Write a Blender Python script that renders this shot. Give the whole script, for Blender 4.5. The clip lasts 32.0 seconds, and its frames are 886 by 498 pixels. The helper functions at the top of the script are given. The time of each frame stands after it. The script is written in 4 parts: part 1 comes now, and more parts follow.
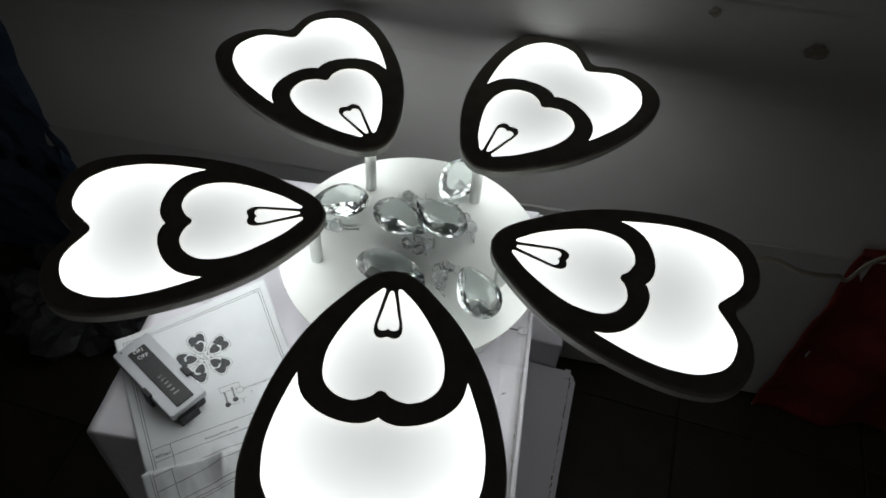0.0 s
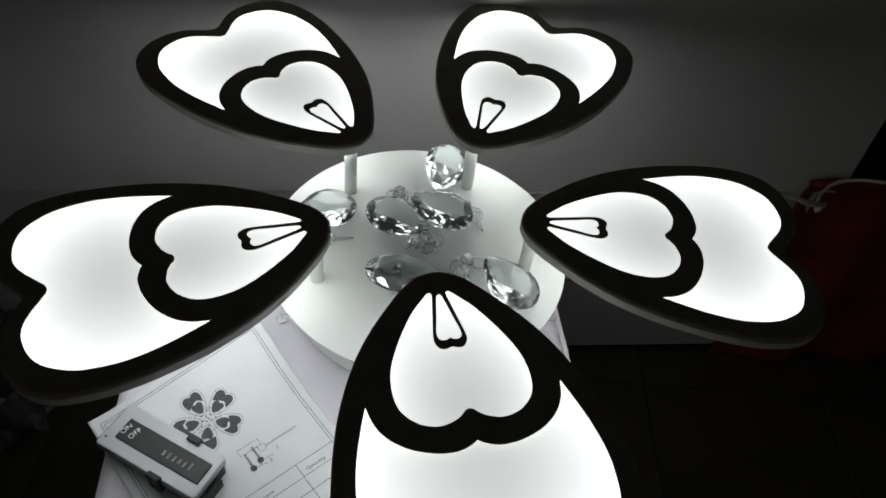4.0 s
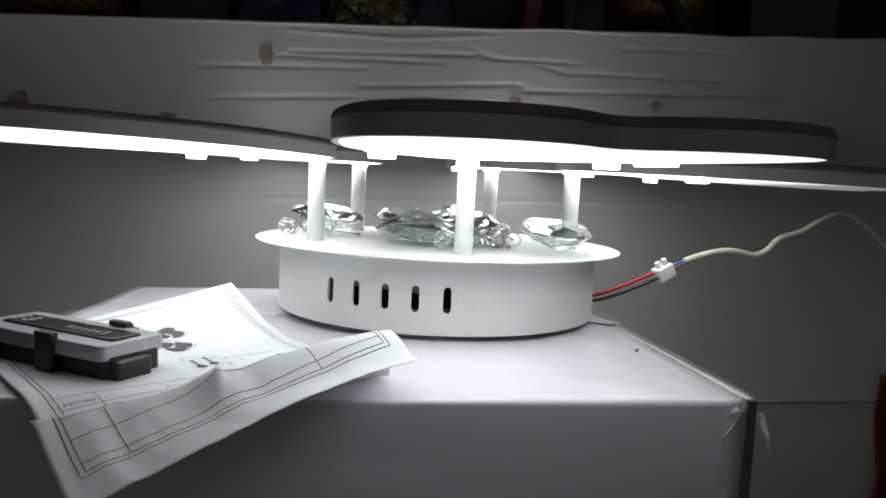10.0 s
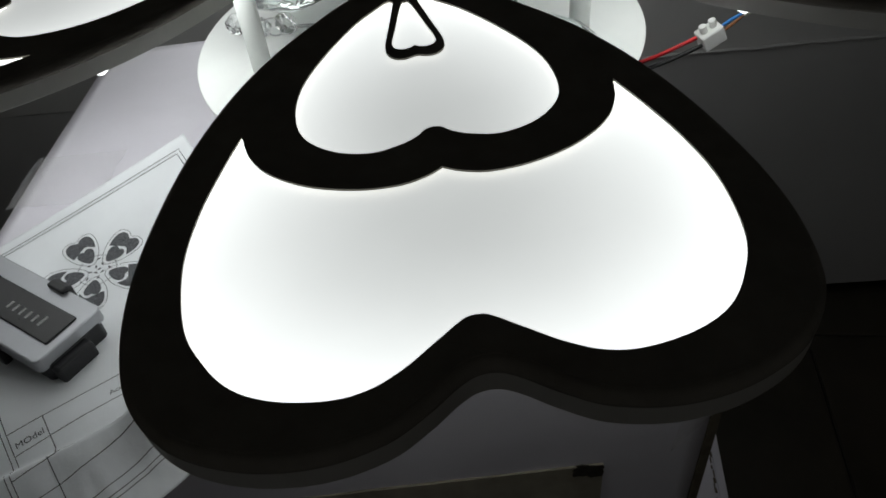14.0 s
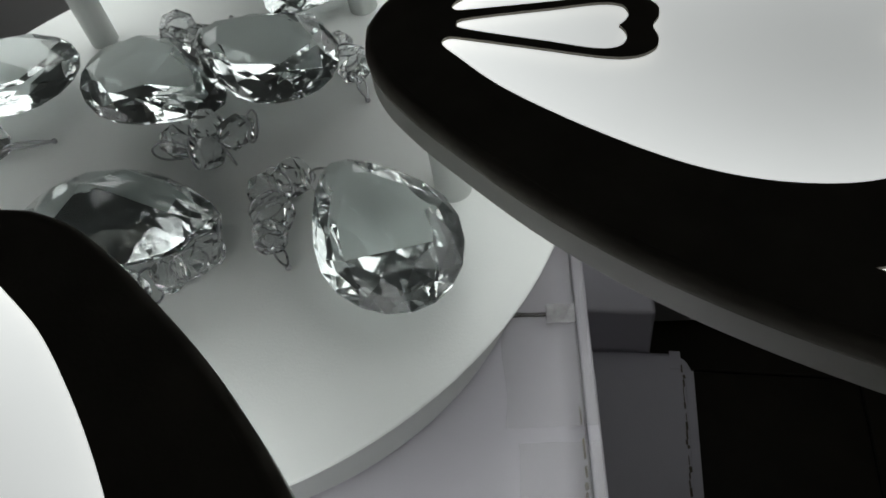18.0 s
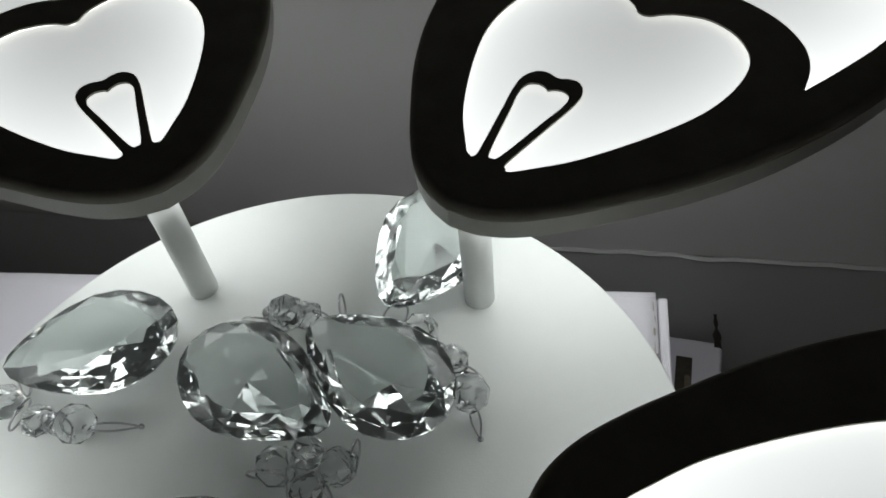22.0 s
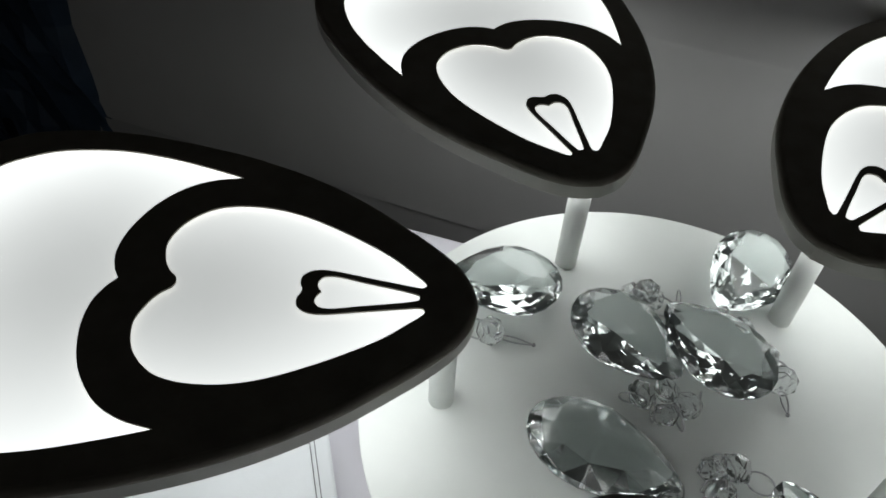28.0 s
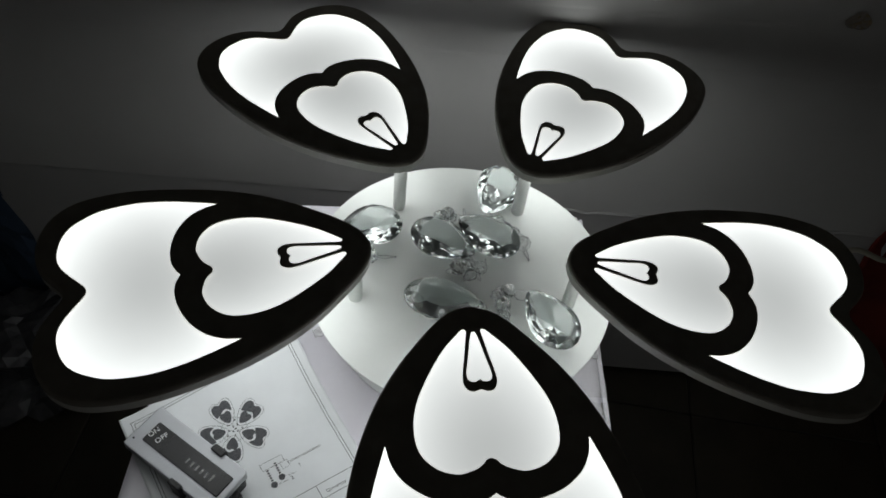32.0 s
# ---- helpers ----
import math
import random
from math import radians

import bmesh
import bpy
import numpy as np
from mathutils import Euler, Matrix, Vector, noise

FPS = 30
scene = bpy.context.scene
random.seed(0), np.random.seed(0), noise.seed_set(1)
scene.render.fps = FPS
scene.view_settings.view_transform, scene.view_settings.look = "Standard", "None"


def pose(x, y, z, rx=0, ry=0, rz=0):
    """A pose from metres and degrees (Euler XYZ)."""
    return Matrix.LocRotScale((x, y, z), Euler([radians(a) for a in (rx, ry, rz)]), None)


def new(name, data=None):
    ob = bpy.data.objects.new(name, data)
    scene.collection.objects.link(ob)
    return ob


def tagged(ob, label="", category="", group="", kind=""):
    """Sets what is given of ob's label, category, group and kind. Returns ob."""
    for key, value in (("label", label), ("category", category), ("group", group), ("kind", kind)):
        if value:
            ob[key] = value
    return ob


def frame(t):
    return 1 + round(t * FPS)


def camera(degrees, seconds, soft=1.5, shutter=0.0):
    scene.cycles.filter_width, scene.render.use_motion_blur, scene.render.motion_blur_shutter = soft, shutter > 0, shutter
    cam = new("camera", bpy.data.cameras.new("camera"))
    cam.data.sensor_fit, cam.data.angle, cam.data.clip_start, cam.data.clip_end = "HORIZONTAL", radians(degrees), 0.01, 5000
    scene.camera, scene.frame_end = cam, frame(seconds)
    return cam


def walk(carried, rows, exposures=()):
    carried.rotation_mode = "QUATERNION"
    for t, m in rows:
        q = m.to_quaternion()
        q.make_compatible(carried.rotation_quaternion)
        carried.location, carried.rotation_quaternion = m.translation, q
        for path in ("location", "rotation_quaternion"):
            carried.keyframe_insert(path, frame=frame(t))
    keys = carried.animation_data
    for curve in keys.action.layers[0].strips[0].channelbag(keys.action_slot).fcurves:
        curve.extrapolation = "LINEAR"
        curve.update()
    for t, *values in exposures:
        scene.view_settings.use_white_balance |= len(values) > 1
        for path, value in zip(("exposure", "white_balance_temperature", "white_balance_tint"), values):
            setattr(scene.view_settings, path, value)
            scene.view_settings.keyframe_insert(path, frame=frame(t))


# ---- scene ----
cam = camera(60.2, 32.0, 1.7)
TABLE = 0.57  # height of the lamp carton's top above the floor
ROWS = [
    (0.0, 0.0329, -0.5138, 0.6688, 39.84, -3.27, 3.97),
    (0.5, 0.1051, -0.4774, 0.6709, 38.44, -3.10, 14.57),
    (1.0, 0.1409, -0.4476, 0.6744, 37.12, -2.31, 19.45),
    (1.5, 0.1379, -0.4417, 0.6732, 37.07, -2.42, 18.96),
    (2.0, 0.0696, -0.4482, 0.6649, 37.62, -2.95, 12.08),
    (2.5, -0.0112, -0.4593, 0.6500, 38.04, -3.30, -0.62),
    (3.0, -0.0283, -0.4361, 0.6238, 36.77, -3.10, 0.88),
    (3.5, -0.1001, -0.4442, 0.6125, 38.57, -3.66, -9.81),
    (5.5, -0.1247, -0.5295, 0.3687, 59.46, -4.56, -12.54),
    (6.0, -0.1214, -0.5499, 0.2863, 67.77, -4.57, -11.80),
    (6.5, -0.1164, -0.5646, 0.2388, 72.88, -4.02, -11.35),
    (7.0, -0.1184, -0.5721, 0.2084, 77.29, -3.52, -11.03),
    (7.5, -0.1229, -0.5709, 0.1772, 80.06, -3.75, -10.87),
    (8.0, -0.1213, -0.5737, 0.1542, 81.98, -3.35, -11.38),
    (8.5, -0.1225, -0.5760, 0.1369, 83.35, -3.21, -11.77),
    (9.0, -0.1200, -0.5791, 0.1231, 84.18, -2.53, -12.10),
    (9.5, -0.1265, -0.5767, 0.1098, 84.83, -2.86, -12.42),
    (10.0, -0.1278, -0.5751, 0.1026, 84.53, -2.80, -12.64),
    (10.5, -0.1258, -0.5760, 0.1133, 82.62, -2.67, -12.56),
    (11.0, -0.1261, -0.5723, 0.1456, 76.56, -2.32, -12.30),
    (11.5, -0.1218, -0.5564, 0.1865, 68.66, -1.88, -11.87),
    (12.0, -0.0959, -0.5431, 0.2515, 60.45, 1.05, -8.90),
    (12.5, -0.0949, -0.5087, 0.2916, 54.46, 2.03, -11.07),
    (13.0, -0.0792, -0.4825, 0.2884, 50.96, 2.55, -10.96),
    (13.5, -0.0448, -0.4598, 0.2862, 48.22, 3.83, -8.73),
    (15.5, 0.0382, -0.3502, 0.2664, 40.46, 6.86, -4.29),
    (16.0, 0.0550, -0.3094, 0.2516, 40.39, 7.18, -3.81),
    (16.5, 0.0711, -0.2781, 0.2461, 39.58, 7.53, -4.17),
    (17.0, 0.0849, -0.2505, 0.2409, 38.74, 7.76, -4.45),
    (17.5, 0.0952, -0.2285, 0.2410, 38.35, 7.93, -4.37),
    (18.0, 0.1024, -0.2093, 0.2393, 38.09, 7.79, -3.95),
    (18.5, 0.1076, -0.1922, 0.2408, 37.77, 7.29, -3.35),
    (19.0, 0.1064, -0.1783, 0.2457, 38.09, 7.22, -3.04),
    (19.5, 0.1036, -0.1621, 0.2545, 38.73, 6.61, -2.45),
    (20.0, 0.0988, -0.1466, 0.2637, 39.18, 6.08, -1.47),
    (20.5, 0.0970, -0.1352, 0.2701, 39.27, 5.86, -0.44),
    (21.0, 0.0932, -0.1230, 0.2784, 39.59, 5.41, 0.64),
    (21.5, 0.0859, -0.1142, 0.2863, 40.41, 4.85, 1.80),
    (22.0, 0.0775, -0.1087, 0.2973, 40.92, 4.73, 3.00),
    (22.5, 0.0660, -0.1002, 0.3036, 41.32, 4.41, 4.53),
    (23.0, 0.0491, -0.0950, 0.3050, 42.11, 3.72, 5.83),
    (23.5, 0.0348, -0.0934, 0.3099, 42.55, 2.93, 6.97),
    (24.0, 0.0211, -0.0971, 0.3133, 43.18, 2.27, 8.32),
    (24.5, 0.0080, -0.1013, 0.3161, 43.58, 1.64, 10.05),
    (25.0, -0.0141, -0.1114, 0.3206, 44.26, 0.60, 12.07),
    (25.5, -0.0360, -0.1235, 0.3238, 44.54, 0.25, 13.40),
    (26.0, -0.0494, -0.1446, 0.3331, 44.63, -0.21, 14.70),
    (26.5, -0.0588, -0.1628, 0.3364, 44.44, -0.88, 15.24),
    (28.5, -0.0416, -0.2479, 0.3785, 44.83, -3.44, 15.72),
    (29.0, -0.0316, -0.2692, 0.4010, 44.80, -4.58, 13.65),
    (29.5, -0.0279, -0.2916, 0.4218, 44.38, -4.96, 12.31),
    (30.0, -0.0386, -0.3159, 0.4566, 43.48, -6.08, 9.54),
    (30.5, -0.0504, -0.3385, 0.4867, 42.60, -5.75, 5.41),
    (31.0, -0.0851, -0.3621, 0.5188, 41.82, -5.91, -0.29),
    (31.5, -0.1084, -0.3995, 0.5615, 40.66, -4.97, -5.21),
    (32.0, -0.0939, -0.4245, 0.5951, 40.06, -4.90, -4.10),
]
EXPOSURES = [(0.0, -0.17), (3.0, -0.27), (6.0, -0.27), (7.0, -0.3), (8.0, -0.13), (9.0, 0.25), (10.0, 0.47), (11.0, 0.47), (12.0, 0.26), (13.0, -0.12), (16.0, -0.75), (17.0, -0.88), (18.0, -0.82), (19.0, -0.65), (20.0, -0.6), (21.0, -0.49), (24.0, -0.44), (26.0, -0.35), (29.0, -0.5), (31.0, -0.56), (32.0, -0.5)]
walk(cam, [(t, pose(x, y, z + TABLE, rx, ry, rz)) for t, x, y, z, rx, ry, rz in ROWS], EXPOSURES)

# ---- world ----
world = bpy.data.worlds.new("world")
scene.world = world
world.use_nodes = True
# faint fill light, entering only through the added south opening
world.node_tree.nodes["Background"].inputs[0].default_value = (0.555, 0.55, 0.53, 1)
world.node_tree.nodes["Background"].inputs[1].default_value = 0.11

GLOW_TOP, GLOW_UNDER, GLOW_LED = 1.25, 1.75, 4.0


# ---- materials ----
class Graph:
    """A small helper round a node tree."""

    def __init__(self, name):
        self.mat = bpy.data.materials.new(name)
        self.mat.use_nodes = True
        self.nodes, self.links = self.mat.node_tree.nodes, self.mat.node_tree.links
        self.bsdf = self.nodes["Principled BSDF"]
        self.out = self.nodes["Material Output"]
        self.coords = self.nodes.new("ShaderNodeTexCoord").outputs["Object"]

    def noise(self, scale, detail=4.0, rough=0.6, stretch=None):
        n = self.nodes.new("ShaderNodeTexNoise")
        n.inputs["Scale"].default_value, n.inputs["Detail"].default_value = scale, detail
        n.inputs["Roughness"].default_value = rough
        src = self.coords
        if stretch:
            m = self.nodes.new("ShaderNodeMapping")
            m.inputs["Scale"].default_value = stretch
            self.links.new(src, m.inputs["Vector"])
            src = m.outputs["Vector"]
        self.links.new(src, n.inputs["Vector"])
        return n.outputs["Fac"]

    def ramp(self, fac, stops):
        r = self.nodes.new("ShaderNodeValToRGB")
        while len(r.color_ramp.elements) < len(stops):
            r.color_ramp.elements.new(0.5)
        for e, (p, c) in zip(r.color_ramp.elements, stops):
            e.position, e.color = p, (*c, 1) if len(c) == 3 else c
        self.links.new(fac, r.inputs["Fac"])
        return r.outputs["Color"]

    def math(self, op, a, b=0.0, clamp=False):
        m = self.nodes.new("ShaderNodeMath")
        m.operation, m.use_clamp = op, clamp
        for i, v in enumerate((a, b)):
            if isinstance(v, (int, float)):
                m.inputs[i].default_value = v
            else:
                self.links.new(v, m.inputs[i])
        return m.outputs[0]

    def mix(self, fac, a, b, blend="MIX"):
        m = self.nodes.new("ShaderNodeMix")
        m.data_type, m.blend_type = "RGBA", blend
        for sock, v in ((m.inputs[0], fac), (m.inputs[6], a), (m.inputs[7], b)):
            if isinstance(v, (int, float)):
                sock.default_value = v
            elif isinstance(v, tuple):
                sock.default_value = (*v, 1)
            else:
                self.links.new(v, sock)
        return m.outputs[2]

    def bump(self, height, strength, distance):
        b = self.nodes.new("ShaderNodeBump")
        b.inputs["Strength"].default_value, b.inputs["Distance"].default_value = strength, distance
        self.links.new(height, b.inputs["Height"])
        self.links.new(b.outputs["Normal"], self.bsdf.inputs["Normal"])

    def set(self, **kw):
        names = {"base": "Base Color", "rough": "Roughness", "metal": "Metallic", "ior": "IOR", "trans": "Transmission Weight",
                 "spec": "Specular IOR Level", "alpha": "Alpha", "coat": "Coat Weight", "sheen": "Sheen Weight"}
        for k, v in kw.items():
            sock = self.bsdf.inputs[names[k]]
            if isinstance(v, tuple):
                sock.default_value = (*v, 1)
            elif isinstance(v, (int, float)):
                sock.default_value = v
            else:
                self.links.new(v, sock)
        return self


def plain(name, base, rough=0.5, metal=0.0, vary=0.12, scale=60.0, bump=0.0, fine=600.0, **kw):
    """A surface of one paint or stuff with two scales of variation."""
    g = Graph(name)
    lo = tuple(max(0.0, c * (1 - vary)) for c in base)
    hi = tuple(min(1.0, c * (1 + vary)) for c in base)
    g.set(base=g.ramp(g.noise(scale), [(0.3, lo), (0.7, hi)]), metal=metal, **kw)
    r = g.noise(scale * 3.1)
    g.set(rough=g.math("ADD", g.math("MULTIPLY", r, 0.16), rough - 0.08))
    if bump:
        g.bump(g.noise(fine), 0.5, bump)
    return g.mat


def carton_white(name, base, gloss):
    """White laminated card: cloudy, scuffed, faintly wavy from the flutes."""
    g = Graph(name)
    cloud = g.ramp(g.noise(5.0, 5), [(0.3, tuple(c * 0.9 for c in base)), (0.7, base)])
    scuff = g.ramp(g.noise(38.0, 8, 0.75), [(0.60, (1, 1, 1)), (0.80, (0.955, 0.95, 0.945))])
    g.set(base=g.mix(1.0, cloud, scuff, "MULTIPLY"))
    g.set(rough=g.math("ADD", g.math("MULTIPLY", g.noise(22.0), 0.25), gloss))
    g.bump(g.math("ADD", g.noise(9.0, 3), g.math("MULTIPLY", g.noise(140.0, 3), 0.06)), 0.6, 0.003)
    return g.mat


def glow(name, kind):
    """The lit acrylic face of a petal: even white, duller towards the middle of the field, brightest along the hidden strip of diodes."""
    g = Graph(name)
    sep = g.nodes.new("ShaderNodeSeparateXYZ")
    g.links.new(g.coords, sep.inputs[0])
    x, y = sep.outputs[0], sep.outputs[1]
    if kind == "outer":
        du = g.math("DIVIDE", g.math("SUBTRACT", x, 0.254), 0.058)
        dv = g.math("DIVIDE", y, 0.074)
        d = g.math("ADD", g.math("MULTIPLY", du, du), g.math("MULTIPLY", dv, dv))
        level = g.math("ADD", 0.60, g.math("MULTIPLY", d, 0.46))
    elif kind == "inner":
        du = g.math("DIVIDE", g.math("SUBTRACT", x, 0.207), 0.080)
        dv = g.math("DIVIDE", y, 0.052)
        d = g.math("ADD", g.math("MULTIPLY", du, du), g.math("MULTIPLY", dv, dv))
        level = g.math("ADD", 0.56, g.math("MULTIPLY", d, 0.42))
    elif kind == "under":
        level = g.math("MAXIMUM", 0.45, g.math("SUBTRACT", 2.6, g.math("MULTIPLY", x, 7.4)))
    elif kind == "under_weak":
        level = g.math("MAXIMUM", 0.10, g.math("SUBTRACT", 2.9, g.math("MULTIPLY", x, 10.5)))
    else:
        level = g.math("ADD", 1.0, 0.0)
    level = g.math("MINIMUM", level, 1.9)
    level = g.math("MULTIPLY", level, g.math("ADD", 0.96, g.math("MULTIPLY", g.noise(40.0), 0.08)))
    g.set(base=(0.8, 0.8, 0.8), rough=0.35)
    g.bsdf.inputs["Emission Color"].default_value = (0.962, 1.0, 0.985, 1)
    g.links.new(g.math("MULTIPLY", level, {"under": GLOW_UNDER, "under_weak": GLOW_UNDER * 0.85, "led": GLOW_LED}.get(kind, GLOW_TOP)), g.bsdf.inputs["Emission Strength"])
    return g.mat


def glass(name, tint, rough, ior, clear):
    g = Graph(name)
    g.set(base=tint, rough=rough, ior=ior, trans=clear)
    return g.mat


M = {
    "diffuser_outer": glow("lit acrylic outer field", "outer"),
    "diffuser_inner": glow("lit acrylic heart field", "inner"),
    "diffuser_under": glow("lit acrylic underside", "under"),
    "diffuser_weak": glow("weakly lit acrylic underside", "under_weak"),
    "led": glow("lit diode cover", "led"),
    # black plate with lens glare put into its base colour, hence the grey
    "hazed_plate": plain("matt black plate lifted for lens haze", (0.29, 0.270, 0.235), 0.88, vary=0.12, bump=0.0002, fine=900, spec=0.12),
    "acrylic_side": plain("greyish acrylic edge", (0.60, 0.59, 0.55), 0.35, vary=0.04),
    "white_metal": plain("white powder-coated steel", (0.78, 0.80, 0.78), 0.42, vary=0.03, scale=18, bump=0.0002, fine=1400),
    "crystal": glass("clear cut crystal", (0.885, 0.942, 0.932), 0.012, 1.60, 0.965),
    "bead": glass("clear small crystal bead", (0.970, 0.990, 0.990), 0.02, 1.56, 0.93),
    "wire": plain("dull steel wire", (0.42, 0.42, 0.43), 0.28, 1.0),
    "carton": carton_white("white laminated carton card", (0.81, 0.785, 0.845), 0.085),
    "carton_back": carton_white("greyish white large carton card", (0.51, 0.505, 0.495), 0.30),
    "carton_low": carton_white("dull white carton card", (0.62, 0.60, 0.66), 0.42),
    # darker copy of the stack's card: shade low down is in the colour
    "carton_shaded": carton_white("carton card darkened for shade", (0.43, 0.424, 0.420), 0.38),
    # paints the shade in slit and hand hole; also colours the dark torn scraps
    "gap_shade_scrap": plain("gap shade and dark scraps", (0.035, 0.028, 0.020), 0.9, vary=0.3, scale=200),
    "print_grey": plain("dull grey print", (0.30, 0.30, 0.30), 0.5),
    "torn_card": plain("torn greyish card", (0.27, 0.245, 0.20), 0.85, vary=0.3, scale=150, bump=0.0006, fine=500),
    "kraft": plain("bare brown card", (0.12, 0.100, 0.070), 0.85, vary=0.25, scale=120, bump=0.0006, fine=500),
    "label_card": plain("beige label paper", (0.33, 0.30, 0.23), 0.7, vary=0.2, scale=40, bump=0.0004, fine=300),
    # the darkness behind the goods is put into the north wall's colour
    "wall_shade": plain("shop wall darkened for shade", (0.05, 0.048, 0.046), 0.8, vary=0.2, scale=4, bump=0.001, fine=80),
    "paper": plain("thin white printing paper", (0.80, 0.82, 0.84), 0.75, vary=0.03, scale=30, bump=0.0003, fine=160),
    "ink": plain("grey-black printing ink", (0.035, 0.037, 0.042), 0.7, vary=0.3, scale=400),
    "ink_dots": plain("stippled grey printing ink", (0.075, 0.078, 0.085), 0.7, vary=0.95, scale=1500),
    "silver": plain("brushed silver plastic", (0.45, 0.46, 0.485), 0.34, 0.5, vary=0.05, scale=40),
    "black_plastic": plain("black moulded plastic", (0.014, 0.014, 0.016), 0.42, vary=0.2, scale=200, bump=0.0002),
    "gloss_black": plain("satin black key strip", (0.012, 0.012, 0.014), 0.24, vary=0.2),
    "print_white": plain("white print", (0.75, 0.76, 0.78), 0.5, vary=0.03),
    "red_wire": plain("red wire sheath", (0.55, 0.012, 0.02), 0.4, vary=0.1),
    "black_wire": plain("black wire sheath", (0.012, 0.012, 0.013), 0.4),
    "blue_wire": plain("blue wire sheath", (0.03, 0.20, 0.55), 0.4, vary=0.1),
    "brown_wire": plain("brown wire sheath", (0.22, 0.09, 0.03), 0.4, vary=0.1),
    "cream_cable": plain("cream white cable sheath", (0.72, 0.68, 0.56), 0.45, vary=0.06),
    "nylon": plain("milky nylon terminal", (0.80, 0.80, 0.78), 0.4, vary=0.04),
    "red_cloth": plain("red-orange cloth", (0.14, 0.012, 0.006), 0.85, vary=0.25, scale=25, bump=0.001, fine=300),
    "blue_bag": plain("dark blue printed film", (0.032, 0.052, 0.085), 0.4, vary=0.3, scale=14),
    # whitish film painted near black to stand for the unlit corner
    "shaded_lace": plain("crumpled whitish film darkened for shade", (0.06, 0.06, 0.066), 0.4, vary=0.4, scale=60),
    "dark_print": plain("black print", (0.004, 0.004, 0.006), 0.5),
    "tile": plain("dark brown floor tile", (0.040, 0.034, 0.024), 0.4, vary=0.3, scale=9, bump=0.0004, fine=120),
    "grout": plain("dark tile joint", (0.020, 0.017, 0.013), 0.9, vary=0.2),
    "room_wall": plain("dim grey-brown plaster", (0.42, 0.40, 0.37), 0.85, vary=0.15, scale=3, bump=0.001, fine=80),
    "ceiling": plain("off-white ceiling plaster", (0.84, 0.82, 0.78), 0.9, vary=0.05, scale=2),
    "gold": plain("gold mosaic glass", (0.40, 0.25, 0.07), 0.22, 0.8, vary=0.7, scale=160, bump=0.004, fine=260),
    "shelf_dark": plain("dark lacquered stand", (0.02, 0.019, 0.018), 0.35, vary=0.3),
    "shelf_blue": plain("dark blue glazed ware", (0.02, 0.035, 0.09), 0.25, vary=0.4, scale=20),
    "shelf_green": plain("olive foil wrap", (0.22, 0.21, 0.12), 0.22, 0.7, vary=0.7, scale=45),
    "shelf_red": plain("dark red card", (0.16, 0.02, 0.02), 0.5, vary=0.2),
    "shelf_pale": plain("pale grey card", (0.10, 0.10, 0.095), 0.6, vary=0.2, scale=12),
    "shelf_grey": plain("grey card box", (0.035, 0.035, 0.037), 0.6, vary=0.2, scale=12),
}
g = Graph("clear parcel tape")
g.set(base=(0.86, 0.85, 0.86), rough=0.10, alpha=0.09)
g.bump(g.noise(110.0, 5), 0.9, 0.003)
M["tape"] = g.mat
g = Graph("crumpled clear tape")
g.set(base=(0.88, 0.87, 0.88), rough=0.12, alpha=g.math("ADD", 0.08, g.math("MULTIPLY", g.noise(220.0, 4), 0.62), True))
g.bump(g.noise(260.0, 4), 0.9, 0.002)
M["tape_crumpled"] = g.mat
g = Graph("brown glue stain")
g.set(base=g.ramp(g.noise(120.0), [(0.3, (0.17, 0.115, 0.060)), (0.7, (0.36, 0.28, 0.175))]), rough=0.5, alpha=g.math("ADD", 0.1, g.math("MULTIPLY", g.noise(130.0), 0.9), True))
M["stain"] = g.mat


# ---- building helpers ----
def mesh_of(bm, material, smooth=False, name="mesh"):
    me = bpy.data.meshes.new(name)
    bm.normal_update()
    bm.to_mesh(me)
    bm.free()
    me.materials.append(M[material] if isinstance(material, str) else material)
    for p in me.polygons:
        p.use_smooth = smooth
    return me


def part(name, bm, material, parent, label="", smooth=False):
    """Links a bmesh, or a mesh that is made already, as one mesh object under a thing or a part."""
    me = mesh_of(bm, material, smooth, name) if isinstance(bm, bmesh.types.BMesh) else bm
    ob = new(name, me)
    ob.parent = parent
    return tagged(ob, label)


def thing(name, at, label, category, group="", kind=""):
    """An Empty at the base of a thing."""
    ob = new(name)
    ob.matrix_basis = at
    ob.empty_display_size = 0.02
    return tagged(ob, label, category, group, kind)


def box_bm(x0, y0, z0, x1, y1, z1, bevel=0.0, segments=2):
    bm = bmesh.new()
    bmesh.ops.create_cube(bm, size=1.0)
    for v in bm.verts:
        v.co = Vector(((x0 + x1) / 2 + v.co.x * (x1 - x0), (y0 + y1) / 2 + v.co.y * (y1 - y0), (z0 + z1) / 2 + v.co.z * (z1 - z0)))
    if bevel:
        bmesh.ops.bevel(bm, geom=bm.edges[:], offset=bevel, segments=segments, affect="EDGES", profile=0.5)
    return bm


def lathe_bm(profile, n=64, cap=True):
    """Turns a profile of (radius, height) round the z axis."""
    bm = bmesh.new()
    rings = []
    for r, z in profile:
        rings.append([bm.verts.new((r * math.cos(2 * math.pi * k / n), r * math.sin(2 * math.pi * k / n), z)) for k in range(n)])
    for a, b in zip(rings, rings[1:]):
        for k in range(n):
            bm.faces.new((a[k], a[(k + 1) % n], b[(k + 1) % n], b[k]))
    if cap:
        bm.faces.new(rings[0][::-1])
        bm.faces.new(rings[-1])
    bmesh.ops.recalc_face_normals(bm, faces=bm.faces[:])
    return bm


